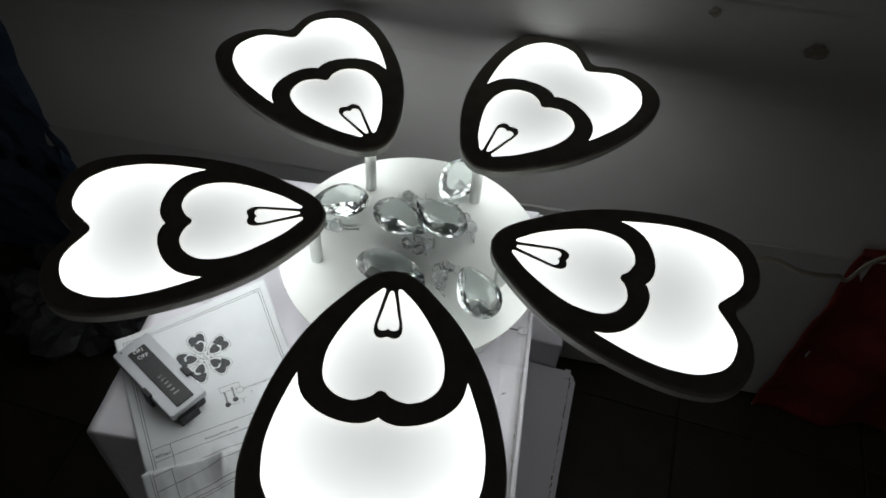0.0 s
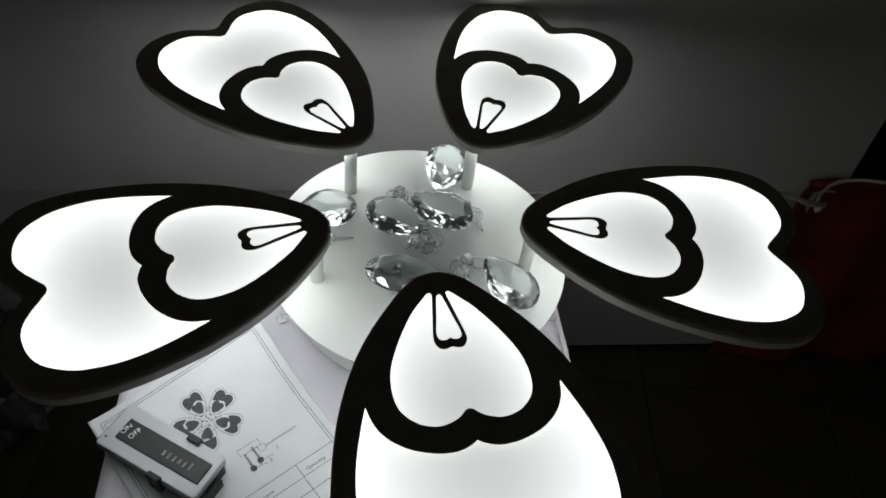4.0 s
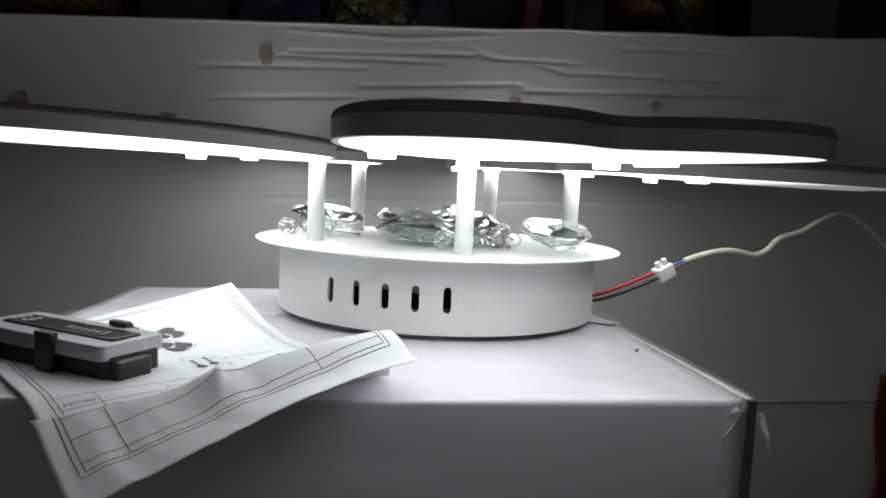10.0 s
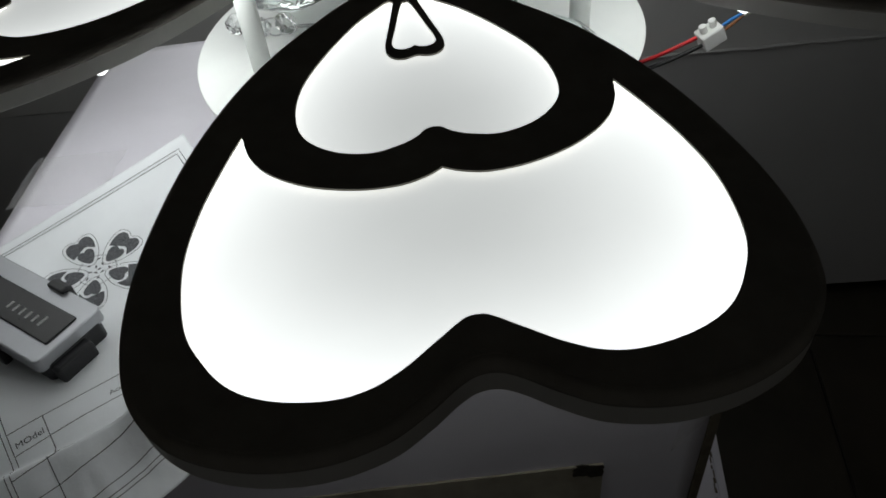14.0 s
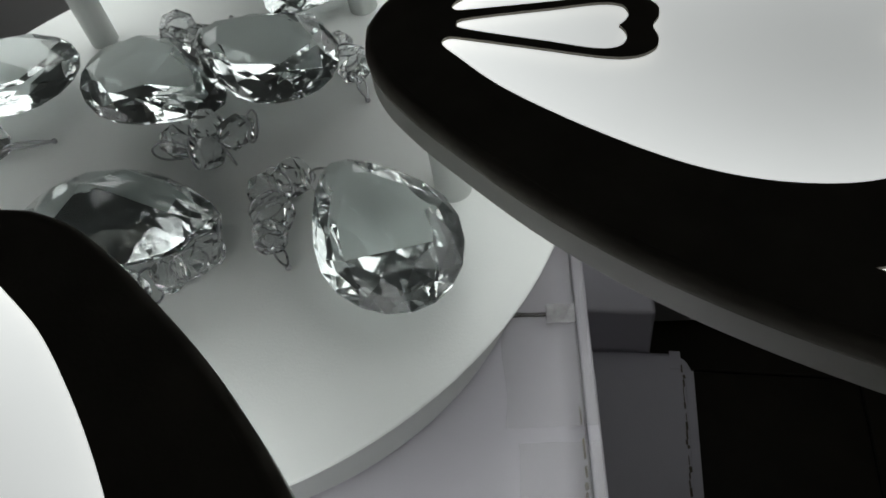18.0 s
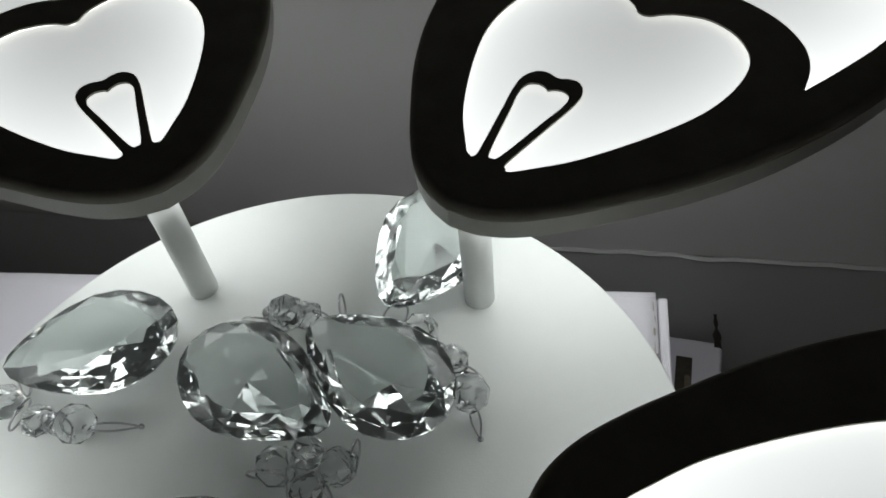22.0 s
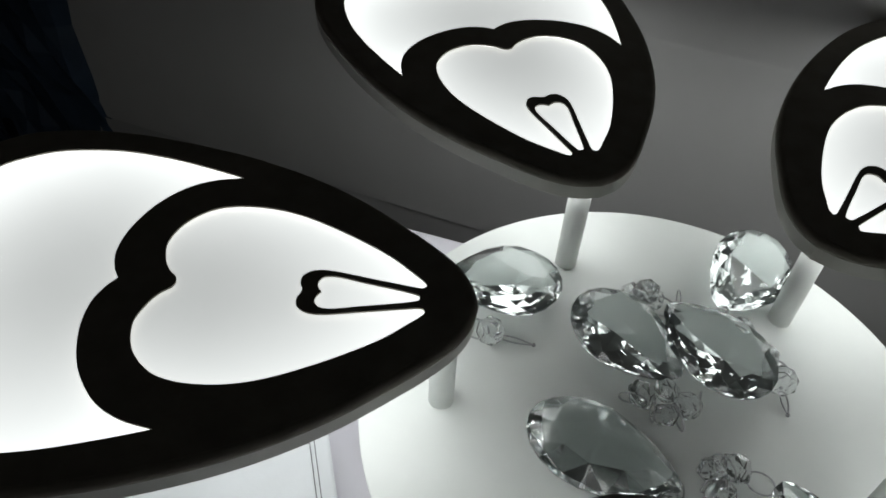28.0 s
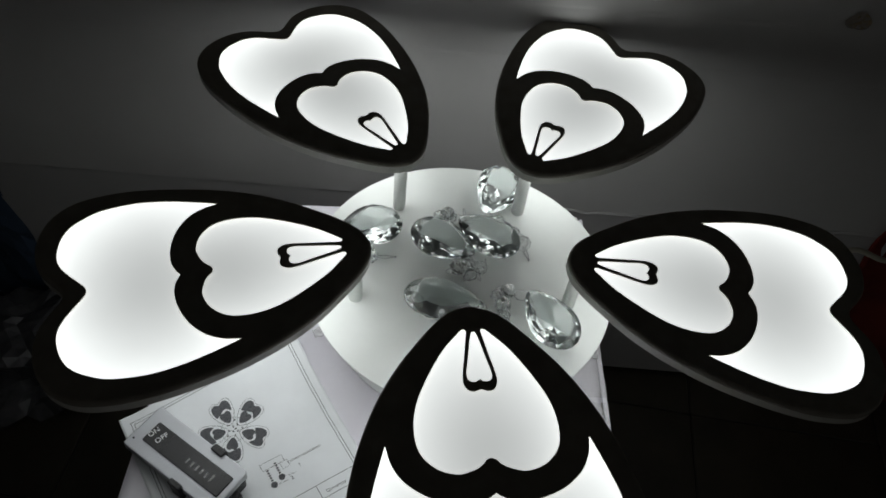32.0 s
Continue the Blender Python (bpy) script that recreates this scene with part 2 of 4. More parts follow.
def smooth_path(points, per=6, closed=False):
    """A Catmull-Rom curve through points of any dimension."""
    P = [Vector(p) for p in points]
    n, out = len(P), []
    for i in range(n if closed else n - 1):
        a, b, c, d = (P[(i + k) % n] if closed else P[min(max(i + k, 0), n - 1)] for k in (-1, 0, 1, 2))
        for j in range(per):
            t = j / per
            out.append(0.5 * (2 * b + (c - a) * t + (2 * a - 5 * b + 4 * c - d) * t * t + (3 * b - a - 3 * c + d) * t ** 3))
    if not closed:
        out.append(P[-1])
    return out


def tube_bm(points, radius, sides=8, closed=False, taper=None):
    """A round tube along a line of points."""
    bm = bmesh.new()
    P = [Vector(p) for p in points]
    n, rings, up = len(P), [], Vector((0.13, 0.21, 0.97))
    for i, p in enumerate(P):
        a, b = (P[i - 1], P[(i + 1) % n]) if closed else (P[max(i - 1, 0)], P[min(i + 1, n - 1)])
        d = (b - a).normalized()
        s = d.cross(up).normalized()
        u = s.cross(d)
        r = radius if taper is None else radius * taper(i / (n - 1))
        rings.append([bm.verts.new(p + (s * math.cos(2 * math.pi * k / sides) + u * math.sin(2 * math.pi * k / sides)) * r) for k in range(sides)])
    for i in range(n if closed else n - 1):
        a, b = rings[i], rings[(i + 1) % n]
        for k in range(sides):
            bm.faces.new((a[k], a[(k + 1) % sides], b[(k + 1) % sides], b[k]))
    if not closed:
        bm.faces.new(rings[0][::-1])
        bm.faces.new(rings[-1])
    bmesh.ops.recalc_face_normals(bm, faces=bm.faces[:])
    return bm


def plate_mesh(loops, z0, z1, material, bevel=0.0):
    """A flat plate between two heights with the first loop as its edge and the others as holes through it."""
    cu = bpy.data.curves.new("plate", "CURVE")
    cu.dimensions, cu.fill_mode = "2D", "BOTH"
    cu.extrude = max((z1 - z0) / 2 - bevel, 0.0)
    cu.bevel_depth, cu.bevel_resolution = bevel, 1
    cu.offset = -bevel
    for loop in loops:
        s = cu.splines.new("POLY")
        s.points.add(len(loop) - 1)
        for p, v in zip(s.points, loop):
            p.co = (v[0], v[1], 0, 1)
        s.use_cyclic_u = True
    ob = bpy.data.objects.new("plate", cu)
    me = bpy.data.meshes.new_from_object(ob)
    bpy.data.objects.remove(ob)
    bpy.data.curves.remove(cu)
    me.transform(Matrix.Translation((0, 0, (z0 + z1) / 2)))
    me.materials.clear()
    me.materials.append(M[material])
    for p in me.polygons:
        p.use_smooth = False
    return me


def letters_mesh(text, size, material, align="LEFT"):
    cu = bpy.data.curves.new("letters", "FONT")
    cu.body, cu.size, cu.align_x = text, size, align
    cu.resolution_u = 3
    ob = bpy.data.objects.new("letters", cu)
    me = bpy.data.meshes.new_from_object(ob)
    bpy.data.objects.remove(ob)
    bpy.data.curves.remove(cu)
    me.materials.clear()
    me.materials.append(M[material])
    return me


# ---- the room ----
FLOOR_Z = 0.0
room = 3.2
floor = tagged(new("floor", mesh_of(box_bm(-room, -room, -0.10, room, room, -0.004), "grout")), "dark brown tiled floor with thin joints", "floor", kind="structure")
# unseen walls made up round the stack; the wide south gap admits fill light
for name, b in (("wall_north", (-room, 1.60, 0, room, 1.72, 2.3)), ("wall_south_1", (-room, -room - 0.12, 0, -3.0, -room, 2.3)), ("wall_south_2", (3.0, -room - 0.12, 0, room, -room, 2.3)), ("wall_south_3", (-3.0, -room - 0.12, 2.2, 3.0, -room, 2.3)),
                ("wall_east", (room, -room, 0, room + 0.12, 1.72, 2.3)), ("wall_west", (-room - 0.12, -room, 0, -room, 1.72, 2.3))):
    tagged(new(name, mesh_of(box_bm(*b), "wall_shade" if name == "wall_north" else "room_wall")), "shop wall darkened for shade" if name == "wall_north" else "unseen grey-brown shop wall added to hold and bounce light", "wall", kind="structure")
# unseen ceiling, added low and pale to bounce light onto the plates
tagged(new("ceiling", mesh_of(box_bm(-room, -room, 2.3, room, 1.72, 2.4), "ceiling")), "unseen off-white ceiling added to bounce light down", "ceiling", kind="structure")

# ---- the large white cartons stacked behind the lamp ----
WALL_A, WALL_B = -0.139, 0.3150  # front plane y = A x + B
wall_yaw = math.degrees(math.atan(WALL_A))
stack_at = pose(0, WALL_B, TABLE, 0, 0, wall_yaw)


# torn and zigzag creases in the upper carton, as lines of (x, z)
CREASES = [([(-0.10, 0.239), (0.105, 0.240)], 0.0045, 0.0045), ([(0.104, 0.249), (0.124, 0.237), (0.143, 0.236), (0.228, 0.233)], 0.0040, 0.0040), ([(0.186, 0.230), (0.222, 0.220)], 0.0035, 0.0040),
           ([(-0.02, 0.202), (0.162, 0.207), (0.169, 0.200), (0.482, 0.201)], 0.0055, 0.0042), ([(0.014, 0.183), (0.142, 0.186), (0.157, 0.205)], 0.0035, 0.0040), ([(0.229, 0.222), (0.405, 0.217)], 0.0032, 0.0045),
           ([(-0.207, 0.221), (-0.018, 0.222)], 0.0035, 0.0045), ([(-0.200, 0.185), (0.066, 0.192)], 0.0035, 0.0042), ([(-0.115, 0.234), (0.069, 0.230)], 0.0030, 0.0035), ([(0.28, 0.252), (0.42, 0.250)], 0.0030, 0.0035), ([(-0.10, 0.262), (0.02, 0.256), (0.13, 0.262)], -0.0035, 0.0040)]


def off_line(x, z, a, b):
    dx, dz = b[0] - a[0], b[1] - a[1]
    k = min(1.0, max(0.0, ((x - a[0]) * dx + (z - a[1]) * dz) / (dx * dx + dz * dz)))
    return math.hypot(x - a[0] - k * dx, z - a[1] - k * dz)


def crumpled_face(x0, x1, z0, z1, nx, nz, folds, seed, amount, creases=()):
    """A front sheet of card in the x-z plane, facing -y, with long horizontal folds and soft dents."""
    bm = bmesh.new()
    grid = []
    for j in range(nz + 1):
        row = []
        for i in range(nx + 1):
            x, z = x0 + (x1 - x0) * i / nx, z0 + (z1 - z0) * j / nz
            y = amount * noise.noise(Vector((x * 5, z * 9, seed)))
            for fz, depth, width, xa, xb in folds:
                k = max(0.0, 1 - abs(z - fz - 0.004 * noise.noise(Vector((x * 4, seed, fz)))) / width)
                e = min(1.0, max(0.0, (x - xa) / 0.05)) * min(1.0, max(0.0, (xb - x) / 0.05))
                y += depth * k * e
            for line, depth, width in creases:
                if abs(z - line[0][1]) < 0.04:
                    d = min(off_line(x, z, a, b) for a, b in zip(line, line[1:])) + 0.0016 * noise.noise(Vector((x * 45, z * 45, seed)))
                    fade = 0.65 + 0.6 * noise.noise(Vector((x * 14, line[0][1] * 90, seed + 3)))
                    y += depth * fade * max(0.0, 1 - max(0.0, d) / (0.8 * width))
            row.append(bm.verts.new((x, y, z)))
        grid.append(row)
    for j in range(nz):
        for i in range(nx):
            bm.faces.new((grid[j][i], grid[j][i + 1], grid[j + 1][i + 1], grid[j + 1][i]))
    return bm


def big_carton(z0, z1, x0, x1, setback, folds, seed, label, wavy=0.0, creases=(), card="carton_back", rim_from=-1.0):
    c = thing("carton", stack_at @ pose(0, setback, 0, 0, -2.0, 0) @ pose(0, 0, z0), label, "carton", "stacked white cartons")
    h = z1 - z0
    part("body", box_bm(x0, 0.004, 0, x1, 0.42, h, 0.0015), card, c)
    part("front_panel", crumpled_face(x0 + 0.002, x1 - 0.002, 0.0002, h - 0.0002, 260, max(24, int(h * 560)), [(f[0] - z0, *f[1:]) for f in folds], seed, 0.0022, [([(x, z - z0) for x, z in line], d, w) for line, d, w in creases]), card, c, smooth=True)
    if wavy:
        n = 120
        xr = max(x0, rim_from)
        pts = [(xr + (x1 - xr) * i / n, -0.001 + 0.003 * noise.noise(Vector((i * 0.17, seed, 0))), h + 0.001 + wavy * noise.noise(Vector((i * 0.11, seed, 5)))) for i in range(n + 1)]
        part("torn_rim", tube_bm(pts, 0.0024, 5), card, c, "rough creased top rim")
    return c


lower = big_carton(-0.565, -0.1758, -0.662, 0.655, -0.0035, [], 3.0, "large greyish carton darkened for shade on the tiled floor", 0.0012, card="carton_shaded", rim_from=0.06)
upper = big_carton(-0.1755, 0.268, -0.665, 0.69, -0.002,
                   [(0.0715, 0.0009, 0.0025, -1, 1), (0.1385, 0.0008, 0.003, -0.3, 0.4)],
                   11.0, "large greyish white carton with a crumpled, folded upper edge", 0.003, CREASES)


def stain_bm(w, h, seed):
    pts = []
    for k in range(22):
        a = 2 * math.pi * k / 22
        r = 1 + 0.35 * noise.noise(Vector((math.cos(a) * 1.3, math.sin(a) * 1.3, seed)))
        pts.append((w / 2 * r * math.cos(a), 0, h / 2 * r * math.sin(a)))
    bm = bmesh.new()
    front = [bm.verts.new((x, -0.0012, z)) for x, _, z in pts]
    back = [bm.verts.new((x * 1.05, 0.001, z * 1.05)) for x, _, z in pts]
    bm.faces.new(front)
    for k in range(22):
        bm.faces.new((front[k], back[k], back[(k + 1) % 22], front[(k + 1) % 22]))
    bmesh.ops.recalc_face_normals(bm, faces=bm.faces[:])
    return bm


for i, (sx, sz, w, h) in enumerate(((-0.127, 0.2408, 0.017, 0.031), (-0.396, 0.170, 0.026, 0.040), (-0.236, 0.167, 0.018, 0.012), (0.155, 0.205, 0.013, 0.018), (0.322, 0.209, 0.014, 0.014), (0.443, 0.180, 0.030, 0.024))):
    xs = sx / math.cos(math.radians(wall_yaw))
    s = part("glue_stain", stain_bm(w * 0.9, h * 0.74, i * 3.7), "stain", upper, "brown dried glue stain")
    s.matrix_basis = pose(xs, -0.0045, sz + 0.1635 - 0.035 * xs)

# ---- the lamp's own carton and those round it ----
carton = thing("lamp_carton", pose(-0.0655, -0.0495, TABLE - 0.309, 0, 0, -4.6), "white glossy carton with taped corners under the lamp", "carton")
W, D, H = 0.394, 0.343, 0.305


def sheet_bm(x0, y0, x1, y1, z, t, nx, ny, wave, seed):
    """A sheet of card with a little wave in it."""
    bm = bmesh.new()
    top, low = [], []
    for j in range(ny + 1):
        a, b = [], []
        for i in range(nx + 1):
            x, y = x0 + (x1 - x0) * i / nx, y0 + (y1 - y0) * j / ny
            w = wave * noise.noise(Vector((x * 12, y * 12, seed)))
            a.append(bm.verts.new((x, y, z + w)))
            b.append(bm.verts.new((x, y, z + w - t)))
        top.append(a)
        low.append(b)
    for j in range(ny):
        for i in range(nx):
            bm.faces.new((top[j][i], top[j][i + 1], top[j + 1][i + 1], top[j + 1][i]))
            bm.faces.new((low[j][i], low[j + 1][i], low[j + 1][i + 1], low[j][i + 1]))
    for i in range(nx):
        bm.faces.new((top[0][i], low[0][i], low[0][i + 1], top[0][i + 1]))
        bm.faces.new((top[ny][i + 1], low[ny][i + 1], low[ny][i], top[ny][i]))
    for j in range(ny):
        bm.faces.new((top[j + 1][0], low[j + 1][0], low[j][0], top[j][0]))
        bm.faces.new((top[j][nx], low[j][nx], low[j + 1][nx], top[j + 1][nx]))
    return bm


def ragged_strip(x, y0, y1, z, widest, seed):
    """A torn, uneven line of bare card along y."""
    rr = random.Random(seed)
    bm = bmesh.new()
    y = y0
    while y < y1:
        step, w = rr.uniform(0.002, 0.008), widest * rr.uniform(0.25, 1.0)
        x0 = x + rr.uniform(-0.4, 0.4) * widest
        v = [bm.verts.new(q) for q in ((x0, y, z - 0.001), (x0 + w, y + 0.0006, z - 0.001), (x0 + w * 0.8, y + step, z - 0.001), (x0 - w * 0.2, y + step * 0.9, z - 0.001))]
        top = [bm.verts.new(q.co + Vector((0, 0, 0.001 + rr.uniform(0, 0.0005)))) for q in v]
        bm.faces.new(top)
        for k in range(4):
            bm.faces.new((v[k], v[(k + 1) % 4], top[(k + 1) % 4], top[k]))
        y += step * rr.choice((1.0, 1.1, 1.6))
    bmesh.ops.recalc_face_normals(bm, faces=bm.faces[:])
    return bm


def lid_rise(x, y):
    """How far the lid has risen under the lamp."""
    far = math.hypot(x - 0.0695, y - 0.0441)
    return 0.0058 * (1 - min(1.0, max(0.0, (far - 0.092) / 0.068))) ** 1.5


def wrap_bm(wave, seed, r=0.0030):
    """The lid and the front of the carton as one sheet of card, rolled softly over the front edge."""
    line = [(D / 2 - (D - r) * k / 40, H, 0, 1) for k in range(41)]
    line += [(-D / 2 + r - r * math.sin(a), H - r + r * math.cos(a), -math.sin(a), math.cos(a)) for a in (math.pi / 2 * k / 8 for k in range(1, 9))]
    line += [(-D / 2, H - r - (H - r - 0.002) * k / 40, -1, 0) for k in range(1, 41)]
    bm = bmesh.new()
    rows, nx = [], 48
    for y, z, ny, nz in line:
        row = []
        for i in range(nx + 1):
            x = -W / 2 + 0.001 + (W - 0.005) * i / nx
            w = wave * noise.noise(Vector((x * 9, y * 9 + z * 7, seed))) + 0.3 * wave * noise.noise(Vector((x * 40, y * 40 + z * 30, seed)))
            if nz > 0.5:
                w += lid_rise(x, y)
            w -= 0.0016 * max(0.0, 1 - abs(z - H + 0.030 - 0.01 * x) / 0.006) * max(0.0, 1 - abs(x + 0.02) / 0.09)
            row.append(bm.verts.new((x, y + ny * w, z + nz * w)))
        rows.append(row)
    for a, b in zip(rows, rows[1:]):
        for i in range(nx):
            bm.faces.new((a[i], b[i], b[i + 1], a[i + 1]))
    ret = bmesh.ops.extrude_face_region(bm, geom=bm.faces[:])
    for v in ret["geom"]:
        if isinstance(v, bmesh.types.BMVert):
            v.co += Vector((0, 0.0015, -0.0015))
    bmesh.ops.recalc_face_normals(bm, faces=bm.faces[:])
    return bm


part("body", box_bm(-W / 2, -D / 2 + 0.004, 0, W / 2, D / 2, H - 0.004, 0.003), "carton", carton)
part("lid_and_front", wrap_bm(0.0009, 2.0), "carton", carton, "glossy white lid rolling over the front", smooth=True)
part("side_flap", box_bm(W / 2 - 0.0030, -D / 2 + 0.003, H - 0.018, W / 2 + 0.0016, D / 2 - 0.003, H + 0.0005, 0.0010), "carton", carton, "white folded side flap with a cut edge")
part("cut_edge", ragged_strip(W / 2 - 0.0052, -D / 2 + 0.002, D / 2 - 0.006, H + 0.0004, 0.0013, 5), "torn_card", carton, "brown cut edge of the card")
part("front_edge", box_bm(W / 2 - 0.0035, -D / 2 - 0.0004, 0.002, W / 2 + 0.0016, -D / 2 + 0.0028, H + 0.0004, 0.0006), "kraft", carton, "bare brown card edge")
bm = bmesh.new()
lab = [bm.verts.new((x, -D / 2 - 0.0012, z)) for x, z in ((-0.090, H - 0.096), (0.1435, H - 0.0805), (0.144, H - 0.180), (-0.090, H - 0.180))]
bm.faces.new(lab)
r = bmesh.ops.extrude_face_region(bm, geom=bm.faces[:])
for v in r["geom"]:
    if isinstance(v, bmesh.types.BMVert):
        v.co.y += 0.0015
bmesh.ops.recalc_face_normals(bm, faces=bm.faces[:])
part("label_patch", bm, "label_card", carton, "beige-brown torn label patch")
bm = sheet_bm(-0.0075, -0.0058, 0.0075, 0.0058, 0, 0.0004, 18, 14, 0.0, 1.0)
for v in bm.verts:
    grow = 1 + 0.35 * noise.noise(Vector((math.atan2(v.co.y, v.co.x) * 1.7, 4.0, 0)))
    v.co.z += 0.0010 * abs(noise.noise(Vector((v.co.x * 300, v.co.y * 300, 7.0))))
    v.co.x, v.co.y = v.co.x * grow, v.co.y * grow - 0.0012 * (1 if v.co.x > 0 else -0.4)
part("torn_scrap", bm, "gap_shade_scrap", carton, "dark torn scrap at the label's corner").matrix_basis = pose(0.1360, -D / 2 - 0.0016, H - 0.0845, 90, 0, 0)
for x0, y0, x1, y1, s in ((W / 2 - 0.026, -D / 2 + 0.004, W / 2 + 0.0006, -0.045, 1.0), (W / 2 - 0.030, -0.04, W / 2 + 0.0006, 0.035, 2.0), (W / 2 - 0.024, 0.04, W / 2 + 0.0006, D / 2 - 0.004, 3.0), (-W / 2 - 0.002, -0.02, -0.14, 0.03, 6.0)):
    bm = sheet_bm(x0, y0, x1, y1, H + 0.0022, 0.0002, 16, 60, 0.0006, s * 9)
    for v in bm.verts:
        v.co.z += 0.0009 * noise.noise(Vector((v.co.x * 130, v.co.y * 70, s))) + 0.0006 * abs(noise.noise(Vector((v.co.x * 60, v.co.y * 240, s))))
        v.co.z += lid_rise(v.co.x, v.co.y)
        v.co.x += 0.002 * noise.noise(Vector((v.co.y * 50, s, 1.0)))
    part("tape", bm, "tape", carton, "wrinkled clear parcel tape", smooth=True)
bm = sheet_bm(-0.022, -0.03, 0.022, 0.0, 0, 0.0003, 8, 8, 0.004, 31.0)
tp = part("tape_end", bm, "tape", carton, "loose end of clear tape", smooth=True)
tp.matrix_basis = pose(W / 2 - 0.008, -D / 2 - 0.003, H - 0.012, 90, 10, 35)
for x, z, lean, long in ((-0.0045, -0.003, 38, 0.019), (0.0030, -0.006, -16, 0.022), (-0.0095, -0.003, 60, 0.010)):
    bm = sheet_bm(-0.0016, -long, 0.0016, 0.0, 0, 0.0002, 4, 24, 0.0, 31.0)
    for v in bm.verts:
        v.co.z += 0.0030 * noise.noise(Vector((v.co.x * 300, v.co.y * 130, x * 900))) + 0.0020 * abs(v.co.y) / long
        v.co.x *= 1 - 0.6 * abs(v.co.y) / long + 0.4 * noise.noise(Vector((v.co.y * 200, x * 700, 0)))
    wisp = part("tape_wisp", bm, "tape_crumpled", carton, "thin crumpled wisp of clear tape", smooth=True)
    wisp.matrix_basis = pose(W / 2 + x, -D / 2 - 0.0012, H + z) @ pose(0, 0, 0, 90, 0, 0) @ pose(0, 0, 0, 0, 0, -lean)
# dark strip on the closed lid, standing for the shadow in the slit
bm = sheet_bm(W / 2 - 0.072, 0.0008, W / 2 - 0.0065, 0.0034, H + 0.0014, 0.001, 32, 2, 0.0003, 3.0)
for v in bm.verts:
    v.co.z += lid_rise(v.co.x, v.co.y)
    along = (v.co.x - W / 2 + 0.072) / 0.0655
    v.co.y = 0.0021 + (v.co.y - 0.0021) * (0.95 - 0.55 * along + 0.35 * noise.noise(Vector((v.co.x * 110, 0, 4.0)))) + 0.0008 * noise.noise(Vector((v.co.x * 60, 0, 2.0)))
part("slit", bm, "gap_shade_scrap", carton, "dark strip for shade in the slit between flaps")
bm = sheet_bm(W / 2 - 0.014, -0.0030, W / 2 - 0.0035, 0.0046, H + 0.0034, 0.0002, 30, 16, 0.0004, 8.0)
for v in bm.verts:
    v.co.z += lid_rise(v.co.x, v.co.y) + 0.0018 * abs(noise.noise(Vector((v.co.x * 190, v.co.y * 120, 5.0))))
    v.co.y += 0.0020 * noise.noise(Vector((v.co.x * 150, 3.0, 1.0)))
part("tape_scrap", bm, "tape_crumpled", carton, "crumpled clear tape over the slit", smooth=True)
bm = sheet_bm(-0.0085, -0.0045, 0.0085, 0.0045, 0, 0.0002, 22, 12, 0.0004, 12.0)
for v in bm.verts:
    v.co.z += 0.0016 * abs(noise.noise(Vector((v.co.x * 260, v.co.y * 200, 2.0))))
    v.co.y *= 1 + 0.5 * noise.noise(Vector((v.co.x * 200, 9.0, 1.0)))
part("tape_scrap", bm, "tape_crumpled", carton, "small crumpled bit of tape on the lid", smooth=True).matrix_basis = pose(-0.0622, 0.0166, H + 0.0030, 0, 0, 28)
part("dent", stain_bm(0.0032, 0.00035, 2.0), "kraft", carton, "small scuff in the lid").matrix_basis = pose(0.1769, -0.0705, H + 0.0010, -90, 0, 25)

# the carton is not quite square any more: shift its corners
CORNERS = [(-0.2840, -0.2100), (0.1160, -0.2395), (0.1490, 0.1250), (-0.2430, 0.1455)]
to_carton = pose(-0.0655, -0.0495, 0, 0, 0, -4.6).inverted()
quad = [(to_carton @ Vector((x, y, 0))).to_2d() for x, y in CORNERS]
for ob in carton.children:
    back = ob.matrix_basis.inverted()
    for v in ob.data.vertices:
        q = ob.matrix_basis @ v.co
        a, b = (q.x + W / 2) / W, (q.y + D / 2) / D
        f = quad[0] * (1 - a) * (1 - b) + quad[1] * a * (1 - b) + quad[2] * a * b + quad[3] * (1 - a) * b
        v.co = back @ Vector((f.x, f.y, q.z - (0.005 * b * b if q.z > H - 0.03 else 0.0)))



def prism_bm(corners, z0, z1, bevel):
    """An upright carton body over a ground plan."""
    bm = bmesh.new()
    low, top = ([bm.verts.new((x, y, z)) for x, y in corners] for z in (z0, z1))
    n = len(corners)
    bm.faces.new(top)
    bm.faces.new(low[::-1])
    for k in range(n):
        bm.faces.new((low[k], low[(k + 1) % n], top[(k + 1) % n], top[k]))
    bmesh.ops.recalc_face_normals(bm, faces=bm.faces[:])
    bmesh.ops.bevel(bm, geom=bm.edges[:], offset=bevel, segments=3, affect="EDGES", profile=0.5)
    return bm


front_low = thing("carton", pose(-0.020, -0.065, 0, 0, 0, -11.0), "dull white carton carrying the lamp's carton", "carton", "stacked white cartons")
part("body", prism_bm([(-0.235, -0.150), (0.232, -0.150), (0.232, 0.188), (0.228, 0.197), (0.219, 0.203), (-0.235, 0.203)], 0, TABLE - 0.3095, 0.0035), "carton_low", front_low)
part("cut_edge", ragged_strip(0.2240, -0.146, 0.190, TABLE - 0.3090, 0.0019, 8), "kraft", front_low, "brown cut edge of the card")
part("folded_edge", sheet_bm(0.2262, -0.148, 0.2325, 0.186, TABLE - 0.3078, 0.0016, 3, 70, 0.0012, 6.0), "carton_low", front_low, "frayed folded rim of the card")
part("torn_corner", sheet_bm(0.2150, 0.188, 0.2235, 0.2035, TABLE - 0.3070, 0.0012, 6, 8, 0.0050, 17.0), "carton_low", front_low, "torn scrap standing up at the corner")
